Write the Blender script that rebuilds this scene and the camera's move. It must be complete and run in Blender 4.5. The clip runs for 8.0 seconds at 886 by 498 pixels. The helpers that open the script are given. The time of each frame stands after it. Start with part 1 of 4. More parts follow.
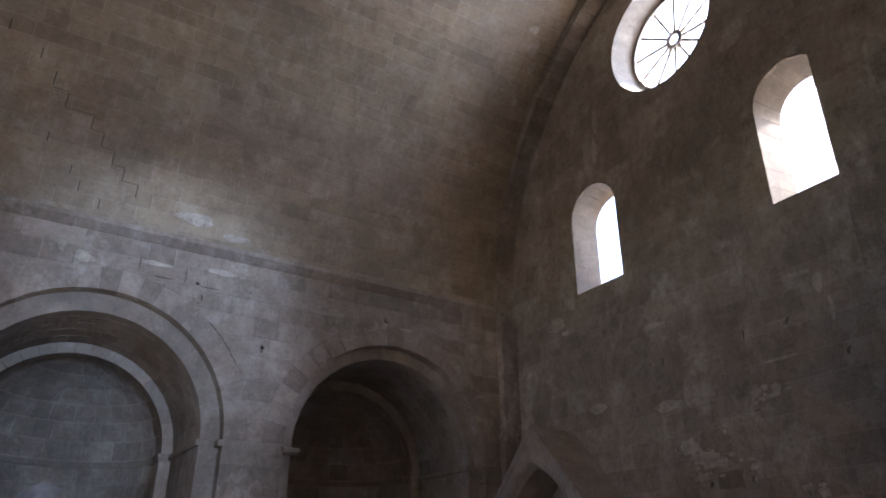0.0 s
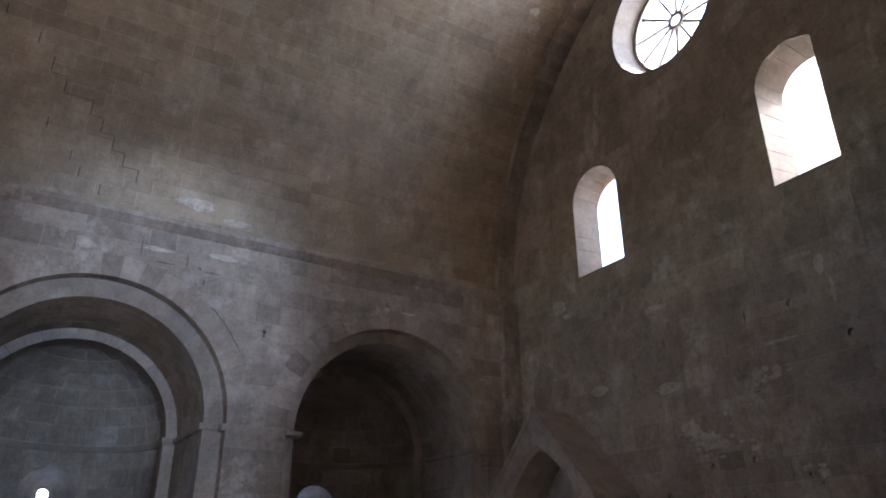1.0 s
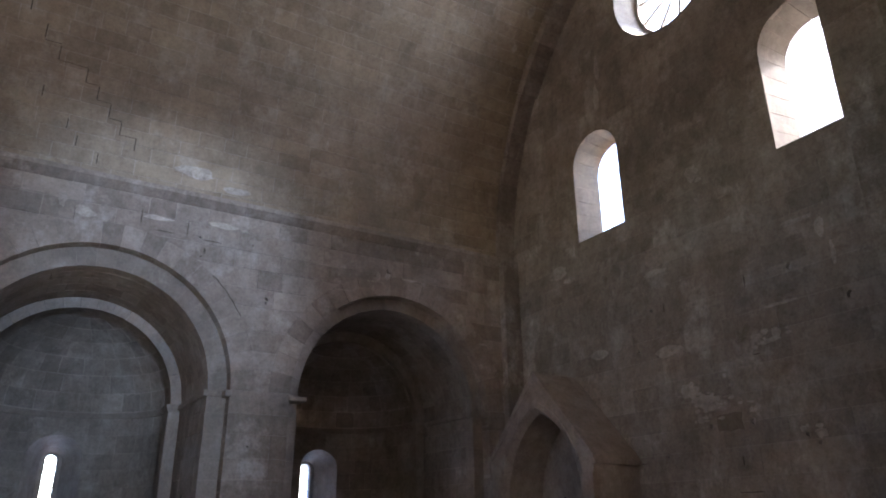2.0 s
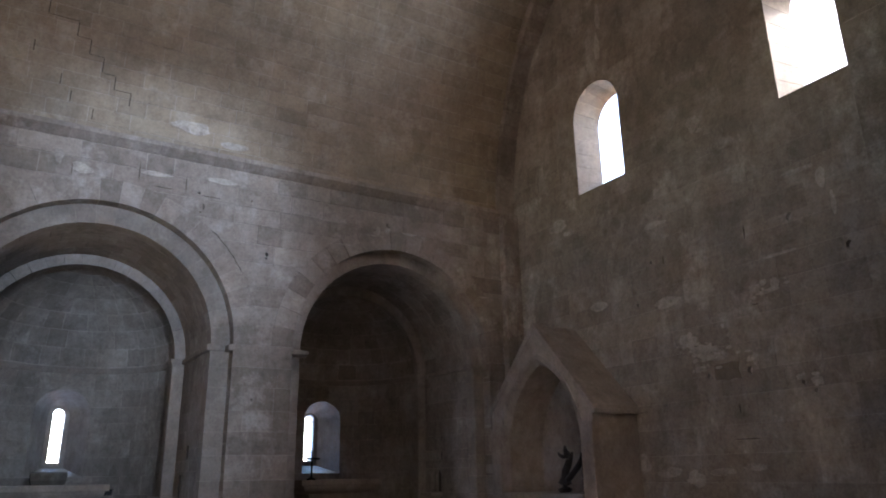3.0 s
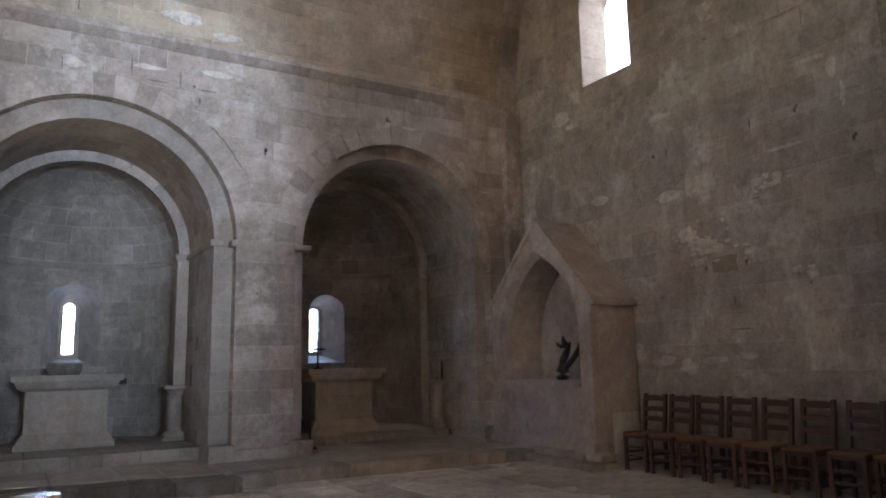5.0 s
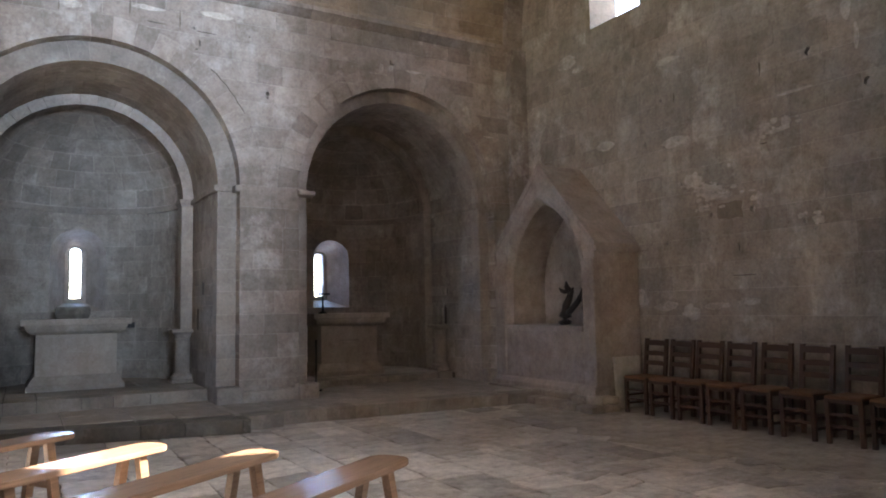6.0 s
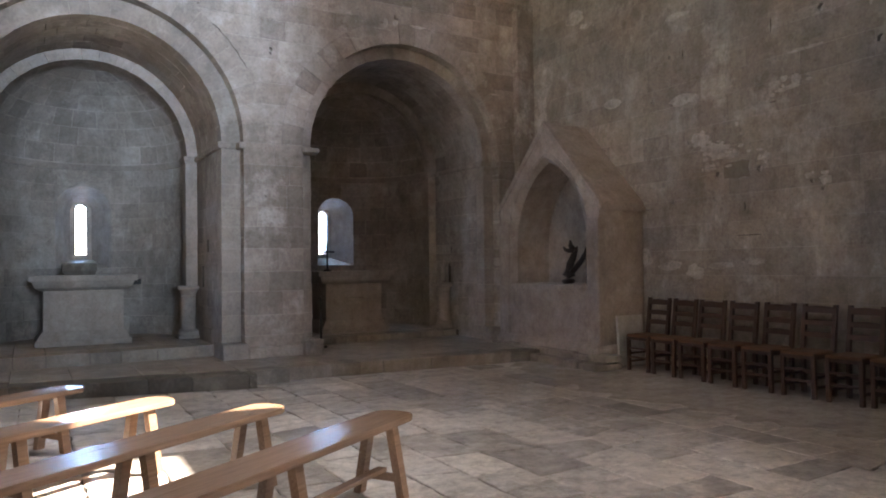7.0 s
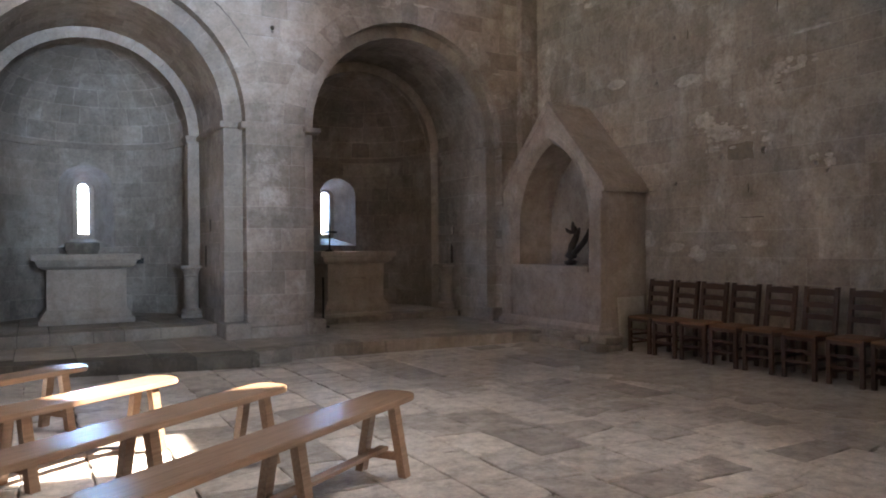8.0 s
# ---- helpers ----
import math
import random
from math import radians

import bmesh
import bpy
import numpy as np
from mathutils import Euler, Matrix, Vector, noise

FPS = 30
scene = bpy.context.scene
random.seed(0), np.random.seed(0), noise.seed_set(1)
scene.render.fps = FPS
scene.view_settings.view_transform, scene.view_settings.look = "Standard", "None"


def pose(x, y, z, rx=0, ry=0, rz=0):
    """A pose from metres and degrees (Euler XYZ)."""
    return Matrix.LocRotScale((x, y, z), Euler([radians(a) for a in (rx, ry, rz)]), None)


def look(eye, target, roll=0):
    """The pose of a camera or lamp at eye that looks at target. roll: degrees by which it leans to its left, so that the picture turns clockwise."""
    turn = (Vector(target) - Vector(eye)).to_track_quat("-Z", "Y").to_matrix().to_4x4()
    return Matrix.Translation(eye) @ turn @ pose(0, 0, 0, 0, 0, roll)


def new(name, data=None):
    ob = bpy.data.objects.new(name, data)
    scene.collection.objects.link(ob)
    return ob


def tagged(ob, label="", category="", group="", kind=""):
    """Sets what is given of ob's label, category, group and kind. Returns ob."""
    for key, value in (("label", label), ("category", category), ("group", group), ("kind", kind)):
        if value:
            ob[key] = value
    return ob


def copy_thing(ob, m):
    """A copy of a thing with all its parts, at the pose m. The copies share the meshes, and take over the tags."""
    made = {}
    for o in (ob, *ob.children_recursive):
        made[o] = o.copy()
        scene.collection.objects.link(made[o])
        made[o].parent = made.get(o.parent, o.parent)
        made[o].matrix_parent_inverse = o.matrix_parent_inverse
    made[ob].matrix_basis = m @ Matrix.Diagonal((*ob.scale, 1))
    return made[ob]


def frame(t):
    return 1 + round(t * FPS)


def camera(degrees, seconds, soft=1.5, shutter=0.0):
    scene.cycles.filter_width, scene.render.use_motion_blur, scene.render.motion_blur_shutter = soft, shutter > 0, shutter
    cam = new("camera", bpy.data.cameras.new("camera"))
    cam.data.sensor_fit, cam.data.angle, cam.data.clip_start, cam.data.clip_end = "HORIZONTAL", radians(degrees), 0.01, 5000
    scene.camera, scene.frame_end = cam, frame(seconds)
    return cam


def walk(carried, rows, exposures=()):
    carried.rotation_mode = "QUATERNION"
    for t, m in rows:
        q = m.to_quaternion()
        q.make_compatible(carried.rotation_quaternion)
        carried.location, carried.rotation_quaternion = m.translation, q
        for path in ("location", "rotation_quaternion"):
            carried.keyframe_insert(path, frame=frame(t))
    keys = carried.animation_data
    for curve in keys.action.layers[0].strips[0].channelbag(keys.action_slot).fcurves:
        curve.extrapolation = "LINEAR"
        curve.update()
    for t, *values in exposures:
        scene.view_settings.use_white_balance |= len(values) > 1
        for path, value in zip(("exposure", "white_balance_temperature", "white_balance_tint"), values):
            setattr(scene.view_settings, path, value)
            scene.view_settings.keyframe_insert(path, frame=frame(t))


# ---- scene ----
cam = camera(63.79, 8.0, soft=1.9)
EYE = (0.0, 0.0, 1.34)
# seconds, yaw, pitch, roll: the camera stands still and tilts down
TURNS = [
    (0, -31.619, 25.231, -0.230),
    (0.5, -31.513, 24.764, -0.124),
    (1, -31.405, 23.933, 0.026),
    (2.5, -31.103, 19.439, 0.726),
    (3, -31.035, 17.488, 0.962),
    (3.5, -30.991, 15.474, 1.130),
    (4, -30.966, 13.431, 1.221),
    (4.5, -30.964, 11.292, 1.217),
    (6, -30.594, 4.692, 1.036),
    (6.5, -30.414, 2.809, 0.872),
    (7, -30.267, 1.353, 0.738),
    (7.5, -30.164, 0.310, 0.596),
    (8, -30.093, -0.195, 0.480),
]
walk(cam, [(t, pose(*EYE, 90 + p, r, y)) for t, y, p, r in TURNS],
     exposures=((0.0, 5.45, 6000, 19), (1.0, 5.45, 6000, 19), (2.5, 5.55, 6100, 18), (3.5, 5.9, 6250, 17), (4.5, 6.25, 6350, 16), (6.0, 6.53, 6400, 15), (8.0, 6.6, 6400, 15)))

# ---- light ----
FILL_OPENINGS_NORTH = (7.21, 3.76)
SUN_WAY = Vector((-1.0, 0.185, -0.865)).normalized()
world = bpy.data.worlds.new("world")
scene.world = world
world.use_nodes = True
wn = world.node_tree.nodes
sky = wn.new("ShaderNodeTexSky")
sky.sky_type = "NISHITA"
sky.sun_disc = False
sky.sun_elevation = math.asin(-SUN_WAY.z)
sky.sun_rotation = math.atan2(-SUN_WAY.x, -SUN_WAY.y)
world.node_tree.links.new(sky.outputs["Color"], wn["Background"].inputs["Color"])
wn["Background"].inputs["Strength"].default_value = 0.05

sun = new("sun", bpy.data.lights.new("sun", "SUN"))
sun.data.energy, sun.data.angle, sun.data.color = 5.0, radians(0.53), (1.0, 0.91, 0.77)
sun.matrix_world = look((30, -4, 30), Vector((30, -4, 30)) + SUN_WAY)


def light_panel(name, place, target, w, h, watts, colour=(0.7, 0.84, 1.0), shape="RECTANGLE", spread=180):
    """An area lamp: the sky's light in a window's opening, and the added fill lamps."""
    lamp = bpy.data.lights.new(name, "AREA")
    lamp.shape, lamp.size, lamp.size_y, lamp.energy, lamp.color = shape, w, h, watts, colour
    lamp.spread = radians(spread)
    ob = new(name, lamp)
    ob.matrix_world = look(place, target)
    return ob


light_panel("sky_window_bright", (8.35, 3.7, 6.95), (0.0, 4.6, 0.4), 0.9, 1.7, 12.5, colour=(1.0, 0.96, 0.92), spread=64)
light_panel("sky_window_shaded", (7.8, 7.21, 6.5), (4.0, 7.1, 4.4), 0.86, 1.9, 0.5, spread=170)
light_panel("sky_oculus", (7.85, 5.485, 9.2), (4.0, 5.485, 8.6), 1.9, 1.9, 8.5, shape="DISK", spread=150)
light_panel("sky_apse_slit", (0.75, 13.66, 2.2), (0.75, 9, 1.2), 0.3, 1.1, 0.55, colour=(0.3, 0.54, 1.0), spread=120)
light_panel("sky_chapel_slit", (5.03, 13.66, 2.2), (5.03, 9, 1.2), 0.3, 1.1, 0.55, colour=(0.3, 0.54, 1.0), spread=120)
# the tall west window: its cool light falls through the nave arch onto the apse
light_panel("sky_west_window", (0.85, -17.2, 3.5), (2.2, 9.4, 7.4), 1.7, 2.2, 4.2, colour=(0.57, 0.76, 1.0), spread=35)
# added fill light at unseen openings in the opposite transept end, behind the view
for y in FILL_OPENINGS_NORTH:
    light_panel("fill_north_opening", (-6.62, y, 6.3), (7.0, 7.2, 3.0), 0.86, 1.8, 0.2, colour=(1.0, 0.86, 0.7), spread=120)
# added fill lamps at unseen openings in the nave's side walls, behind the view
light_panel("fill_nave_opening", (5.62, -11.5, 6.0), (-4.0, -13.0, 2.5), 1.0, 2.0, 165, colour=(1.0, 0.88, 0.74), spread=110)
light_panel("fill_nave_opening", (-4.42, -11.5, 6.0), (2.0, -12.0, 2.0), 1.0, 2.0, 1.5, colour=(1.0, 0.87, 0.72), spread=140)

# ---- materials ----
def material(name, build):
    m = bpy.data.materials.new(name)
    m.use_nodes = True
    build(m.node_tree, m.node_tree.nodes["Principled BSDF"])
    return m


def ramp(nt, fac, stops):
    r = nt.nodes.new("ShaderNodeValToRGB")
    els = r.color_ramp.elements
    while len(els) < len(stops):
        els.new(0.5)
    for e, (p, c) in zip(els, stops):
        e.position, e.color = p, (*c, 1)
    nt.links.new(fac, r.inputs["Fac"])
    return r.outputs["Color"]


def noise_tex(nt, vec, scale, detail=6.0, rough=0.6, stretch=None):
    n = nt.nodes.new("ShaderNodeTexNoise")
    n.inputs["Scale"].default_value, n.inputs["Detail"].default_value, n.inputs["Roughness"].default_value = scale, detail, rough
    if stretch:
        mp = nt.nodes.new("ShaderNodeMapping")
        mp.inputs["Scale"].default_value = stretch
        nt.links.new(vec, mp.inputs["Vector"])
        vec = mp.outputs["Vector"]
    nt.links.new(vec, n.inputs["Vector"])
    return n.outputs["Fac"]


def mix(nt, a, b, fac, mode="MIX"):
    m = nt.nodes.new("ShaderNodeMix")
    m.data_type, m.blend_type = "RGBA", mode
    for sock, val in ((m.inputs[6], a), (m.inputs[7], b), (m.inputs[0], fac)):
        if hasattr(val, "is_linked"):
            nt.links.new(val, sock)
        elif isinstance(val, tuple):
            sock.default_value = (*val, 1)
        else:
            sock.default_value = val
    return m.outputs[2]


def maths(nt, op, a, b):
    m = nt.nodes.new("ShaderNodeMath")
    m.operation = op
    for sock, val in ((m.inputs[0], a), (m.inputs[1], b)):
        if hasattr(val, "is_linked"):
            nt.links.new(val, sock)
        else:
            sock.default_value = val
    return m.outputs[0]


def bump(nt, bs, height, strength, distance):
    b = nt.nodes.new("ShaderNodeBump")
    b.inputs["Strength"].default_value, b.inputs["Distance"].default_value = strength, distance
    nt.links.new(height, b.inputs["Height"])
    nt.links.new(b.outputs["Normal"], bs.inputs["Normal"])


def stone_mat(name, dark, mid, light, per="object", vary=0.35, pale=(0.55, 0.5, 0.43), pale_amount=0.5, stain=(0.16, 0.13, 0.1), stain_amount=0.55, rough=0.85, streak=True, piece=0.9, grain=0.35):
    """Old limestone: tone by piece, cloudy stains, lime bloom, pitting."""
    def build(nt, bs):
        pos = nt.nodes.new("ShaderNodeNewGeometry")
        vec = pos.outputs["Position"]
        if per == "object":
            info = nt.nodes.new("ShaderNodeObjectInfo")
            rnd = info.outputs["Random"]
        else:
            rnd = pos.outputs["Random Per Island"]
        big = noise_tex(nt, vec, 0.55, 5, 0.62)
        mid_n = noise_tex(nt, vec, 3.1, 7, 0.68)
        fine = noise_tex(nt, vec, 38, 5, 0.7)
        t = maths(nt, "ADD", maths(nt, "MULTIPLY", rnd, vary), maths(nt, "MULTIPLY", mid_n, 1.0 - vary * 0.5))
        col = ramp(nt, t, [(0.22, dark), (0.55, mid), (0.95, light)])
        tone = ramp(nt, rnd, [(0.0, (piece, piece, piece)), (0.5, (0.97, 0.96, 0.95)), (1.0, (1.0, 0.985, 0.96))])
        col = mix(nt, col, tone, 1.0, "MULTIPLY")
        cloud = ramp(nt, big, [(0.36, (0.0, 0.0, 0.0)), (0.66, (1.0, 1.0, 1.0))])
        col = mix(nt, col, stain, maths(nt, "MULTIPLY", maths(nt, "SUBTRACT", 1.0, cloud), stain_amount))
        if streak:
            run = noise_tex(nt, vec, 1.7, 9, 0.72, (1.0, 1.0, 0.75))
            wash = ramp(nt, run, [(0.5, (0.0, 0.0, 0.0)), (0.6, (1.0, 1.0, 1.0))])
            grit = noise_tex(nt, vec, 9, 6, 0.7)
            wash = maths(nt, "MULTIPLY", wash, ramp(nt, grit, [(0.3, (0.2, 0.2, 0.2)), (0.65, (1.0, 1.0, 1.0))]))
            own = ramp(nt, maths(nt, "FRACT", maths(nt, "MULTIPLY", rnd, 7.31), 0.0), [(0.25, (0.35, 0.35, 0.35)), (0.8, (1.0, 1.0, 1.0))])
            col = mix(nt, col, pale, maths(nt, "MULTIPLY", maths(nt, "MULTIPLY", wash, own), pale_amount))
            grime = ramp(nt, noise_tex(nt, vec, 1.1, 8, 0.7, (1.0, 1.0, 0.7)), [(0.5, (0.0, 0.0, 0.0)), (0.68, (1.0, 1.0, 1.0))])
            col = mix(nt, col, stain, maths(nt, "MULTIPLY", grime, stain_amount * 0.6))
        blot = noise_tex(nt, vec, 6.5, 9, 0.75)
        col = mix(nt, col, ramp(nt, blot, [(0.3, (0.62, 0.6, 0.58)), (0.5, (1.0, 1.0, 1.0)), (0.72, (1.22, 1.2, 1.18))]), grain * 1.4, "MULTIPLY")
        drip = noise_tex(nt, vec, 5.0, 6, 0.65, (1.3, 1.3, 0.4))
        col = mix(nt, col, ramp(nt, drip, [(0.35, (0.78, 0.77, 0.76)), (0.55, (1.0, 1.0, 1.0)), (0.72, (1.12, 1.12, 1.12))]), 0.35, "MULTIPLY")
        spots = ramp(nt, fine, [(0.3, (0.72, 0.72, 0.72)), (0.55, (1.0, 1.0, 1.0))])
        col = mix(nt, col, spots, 0.6, "MULTIPLY")
        speck = noise_tex(nt, vec, 17, 7, 0.8)
        col = mix(nt, col, ramp(nt, speck, [(0.32, (0.66, 0.64, 0.62)), (0.52, (1.0, 1.0, 1.0)), (0.7, (1.25, 1.24, 1.22))]), grain, "MULTIPLY")
        nt.links.new(col, bs.inputs["Base Color"])
        bs.inputs["Roughness"].default_value = rough
        bs.inputs["Specular IOR Level"].default_value = 0.25
        bump(nt, bs, maths(nt, "ADD", maths(nt, "MULTIPLY", mid_n, 1.6), maths(nt, "MULTIPLY", fine, 0.5)), 0.55, 0.012)
    return material(name, build)


def wood_mat(name, dark, light, rough, axis_scale, gloss=0.4):
    def build(nt, bs):
        tc = nt.nodes.new("ShaderNodeTexCoord")
        grain = noise_tex(nt, tc.outputs["Object"], 6, 6, 0.6, axis_scale)
        fine = noise_tex(nt, tc.outputs["Object"], 40, 3, 0.6, axis_scale)
        info = nt.nodes.new("ShaderNodeObjectInfo")
        t = maths(nt, "ADD", maths(nt, "MULTIPLY", grain, 0.7), maths(nt, "ADD", maths(nt, "MULTIPLY", fine, 0.2), maths(nt, "MULTIPLY", info.outputs["Random"], 0.2)))
        nt.links.new(ramp(nt, t, [(0.3, dark), (0.8, light)]), bs.inputs["Base Color"])
        bs.inputs["Roughness"].default_value = rough
        bs.inputs["Specular IOR Level"].default_value = gloss
        bump(nt, bs, fine, 0.15, 0.003)
    return material(name, build)


ASHLAR = stone_mat("ashlar_limestone", (0.25, 0.205, 0.175), (0.38, 0.32, 0.275), (0.5, 0.435, 0.385), pale=(0.6, 0.545, 0.49), pale_amount=0.6, stain_amount=0.65, piece=0.86, vary=0.4, grain=0.5)
PLASTERED = stone_mat("limewashed_stone", (0.27, 0.23, 0.19), (0.385, 0.335, 0.28), (0.49, 0.43, 0.37), vary=0.26, pale=(0.58, 0.52, 0.455), pale_amount=0.7, piece=0.9, stain_amount=0.65, grain=0.55)
VAULT_STONE = stone_mat("vault_limestone", (0.25, 0.195, 0.14), (0.385, 0.312, 0.23), (0.49, 0.405, 0.305), per="island", vary=0.2, pale_amount=0.4, piece=0.92)
DRESSED = stone_mat("dressed_limestone", (0.26, 0.222, 0.195), (0.39, 0.34, 0.3), (0.49, 0.435, 0.39), vary=0.15, pale_amount=0.45, stain_amount=0.6, piece=0.95)
TOMB_STONE = stone_mat("tomb_limestone", (0.26, 0.22, 0.195), (0.4, 0.345, 0.31), (0.5, 0.445, 0.4), vary=0.1, pale_amount=0.3, stain_amount=0.6, piece=0.95)
APSE_STONE = stone_mat("apse_limestone", (0.24, 0.207, 0.183), (0.38, 0.335, 0.295), (0.49, 0.44, 0.39), vary=0.4, pale_amount=0.5, stain_amount=0.65, piece=0.9, grain=0.5)
MORTAR = stone_mat("lime_mortar", (0.38, 0.335, 0.29), (0.54, 0.48, 0.425), (0.66, 0.6, 0.54), vary=0.0, stain_amount=0.6)
SLAB = stone_mat("floor_slab", (0.35, 0.315, 0.275), (0.62, 0.575, 0.515), (0.84, 0.795, 0.73), vary=0.45, stain=(0.24, 0.2, 0.165), stain_amount=0.62, rough=0.5, grain=0.7, pale=(0.78, 0.74, 0.68), pale_amount=0.65, piece=0.66)
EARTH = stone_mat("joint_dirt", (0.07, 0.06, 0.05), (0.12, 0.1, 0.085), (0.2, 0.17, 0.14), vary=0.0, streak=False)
RECESS_SHADE = stone_mat("recessed_stone_shade", (0.14, 0.11, 0.085), (0.21, 0.172, 0.135), (0.28, 0.235, 0.19), vary=0.1, stain_amount=0.4, pale_amount=0.2)
SCREED = stone_mat("worn_screed", (0.36, 0.32, 0.275), (0.56, 0.51, 0.45), (0.72, 0.67, 0.6), vary=0.0, stain=(0.2, 0.17, 0.135), stain_amount=0.65, rough=0.75, grain=0.5)
RISER = stone_mat("step_stone", (0.2, 0.17, 0.145), (0.33, 0.29, 0.25), (0.46, 0.415, 0.36), vary=0.25, stain_amount=0.6, piece=0.88)
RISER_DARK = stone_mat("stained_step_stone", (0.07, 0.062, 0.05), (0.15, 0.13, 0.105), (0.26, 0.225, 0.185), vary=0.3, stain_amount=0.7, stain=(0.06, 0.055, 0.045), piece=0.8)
PLATFORM_SLAB = stone_mat("platform_slab", (0.28, 0.24, 0.205), (0.44, 0.39, 0.335), (0.57, 0.515, 0.455), vary=0.2, stain_amount=0.65, rough=0.7, pale_amount=0.4, piece=0.93)
REVEAL = stone_mat("window_reveal_stone", (0.14, 0.12, 0.1), (0.22, 0.195, 0.165), (0.3, 0.27, 0.23), vary=0.2, stain_amount=0.15, pale_amount=0.15)
PALE_PLASTER = stone_mat("pale_plaster", (0.34, 0.295, 0.25), (0.54, 0.48, 0.42), (0.7, 0.635, 0.57), vary=0.3, stain_amount=0.5, grain=0.8)
ALTAR_STONE = stone_mat("altar_stone", (0.32, 0.275, 0.24), (0.43, 0.38, 0.335), (0.51, 0.46, 0.41), vary=0.15, stain_amount=0.5, pale_amount=0.3)
BENCH_WOOD = wood_mat("oak_varnish", (0.15, 0.086, 0.05), (0.34, 0.21, 0.13), 0.26, (0.6, 9, 9), 0.6)
CHAIR_WOOD = wood_mat("dark_stained_wood", (0.03, 0.014, 0.008), (0.085, 0.04, 0.022), 0.5, (8, 8, 0.8))
RUSH = wood_mat("woven_rush", (0.1, 0.05, 0.026), (0.22, 0.12, 0.065), 0.8, (14, 1.2, 4), 0.2)
CARVED = wood_mat("blackened_wood", (0.012, 0.008, 0.006), (0.04, 0.026, 0.018), 0.6, (3, 3, 1))
PANEL = stone_mat("white_panel_board", (0.38, 0.36, 0.33), (0.47, 0.45, 0.415), (0.55, 0.53, 0.49), vary=0.1, stain_amount=0.2)


def iron(nt, bs):
    bs.inputs["Base Color"].default_value = (0.02, 0.018, 0.017, 1)
    bs.inputs["Roughness"].default_value = 0.55
    bs.inputs["Metallic"].default_value = 0.6
    tc = nt.nodes.new("ShaderNodeTexCoord")
    bump(nt, bs, noise_tex(nt, tc.outputs["Object"], 60), 0.3, 0.002)


IRON = material("wrought_iron", iron)
# dark tone of joint strips; the niche backs take it as painted shade
JOINT = stone_mat("dark_joint_niche_shade", (0.06, 0.05, 0.042), (0.11, 0.092, 0.078), (0.17, 0.145, 0.12), vary=0.0, streak=False)
# near-black tone that paints the shade inside open joints and cracks
JOINT_SHADE = stone_mat("open_joint_shade", (0.02, 0.017, 0.014), (0.035, 0.03, 0.025), (0.05, 0.042, 0.035), vary=0.0, streak=False)


def dimming_glass(nt, bs, clearness=0.36):
    """Added pane that dims daylight: much of the light stays outside."""
    clear = nt.nodes.new("ShaderNodeBsdfTransparent")
    clear.inputs["Color"].default_value = (clearness, clearness, clearness, 1)
    film_tone = noise_tex(nt, nt.nodes.new("ShaderNodeNewGeometry").outputs["Position"], 9, 5, 0.6)
    film = nt.nodes.new("ShaderNodeBsdfTranslucent")
    nt.links.new(ramp(nt, film_tone, [(0.3, (0.6, 0.58, 0.55)), (0.7, (0.8, 0.78, 0.75))]), film.inputs["Color"])
    both = nt.nodes.new("ShaderNodeMixShader")
    both.inputs["Fac"].default_value = 0.035
    nt.links.new(clear.outputs["BSDF"], both.inputs[1])
    nt.links.new(film.outputs["BSDF"], both.inputs[2])
    nt.links.new(both.outputs["Shader"], nt.nodes["Material Output"].inputs["Surface"])


GLASS = material("dimming_glass", dimming_glass)
CLEARER_GLASS = material("clearer_dimming_glass", lambda nt, bs: dimming_glass(nt, bs, 0.72))

# ---- mesh tools ----
def part(name, bm, mat, parent=None, label="", smooth=False):
    """Links a bmesh, or a mesh, as one object, under its parent."""
    if isinstance(bm, bmesh.types.BMesh):
        me = bpy.data.meshes.new(name)
        bmesh.ops.recalc_face_normals(bm, faces=bm.faces[:])
        bm.to_mesh(me)
        bm.free()
    else:
        me = bm
    if smooth:
        me.shade_smooth()
    me.materials.clear()
    me.materials.append(mat)
    ob = new(name, me)
    if parent:
        ob.parent = parent
    if label:
        tagged(ob, label)
    return ob


def add_box(bm, x0, x1, y0, y1, z0, z1, bevel=0.0):
    r = bmesh.ops.create_cube(bm, size=1)
    m = Matrix.LocRotScale(((x0 + x1) / 2, (y0 + y1) / 2, (z0 + z1) / 2), None, (x1 - x0, y1 - y0, z1 - z0))
    bmesh.ops.transform(bm, matrix=m, verts=r["verts"])
    if bevel:
        es = {e for v in r["verts"] for e in v.link_edges}
        bmesh.ops.bevel(bm, geom=list(es), offset=bevel, segments=2, affect="EDGES", profile=0.6)
    return r["verts"]


def box(x0, x1, y0, y1, z0, z1, bevel=0.0):
    bm = bmesh.new()
    add_box(bm, x0, x1, y0, y1, z0, z1, bevel)
    return bm


def prism(poly, place, d0, d1):
    """A mesh: the polygon (u, v) carried by place(u, v, depth) from depth d0 to d1."""
    n = len(poly)
    vs = [place(u, v, d0) for u, v in poly] + [place(u, v, d1) for u, v in poly]
    fs = [tuple(range(n)), tuple(range(2 * n - 1, n - 1, -1))]
    fs += [(i, (i + 1) % n, n + (i + 1) % n, n + i) for i in range(n)]
    return vs, fs


def bm_of(*pieces):
    bm = bmesh.new()
    for vs, fs in pieces:
        made = [bm.verts.new(v) for v in vs]
        for f in fs:
            bm.faces.new([made[i] for i in f])
    bmesh.ops.recalc_face_normals(bm, faces=bm.faces[:])
    return bm


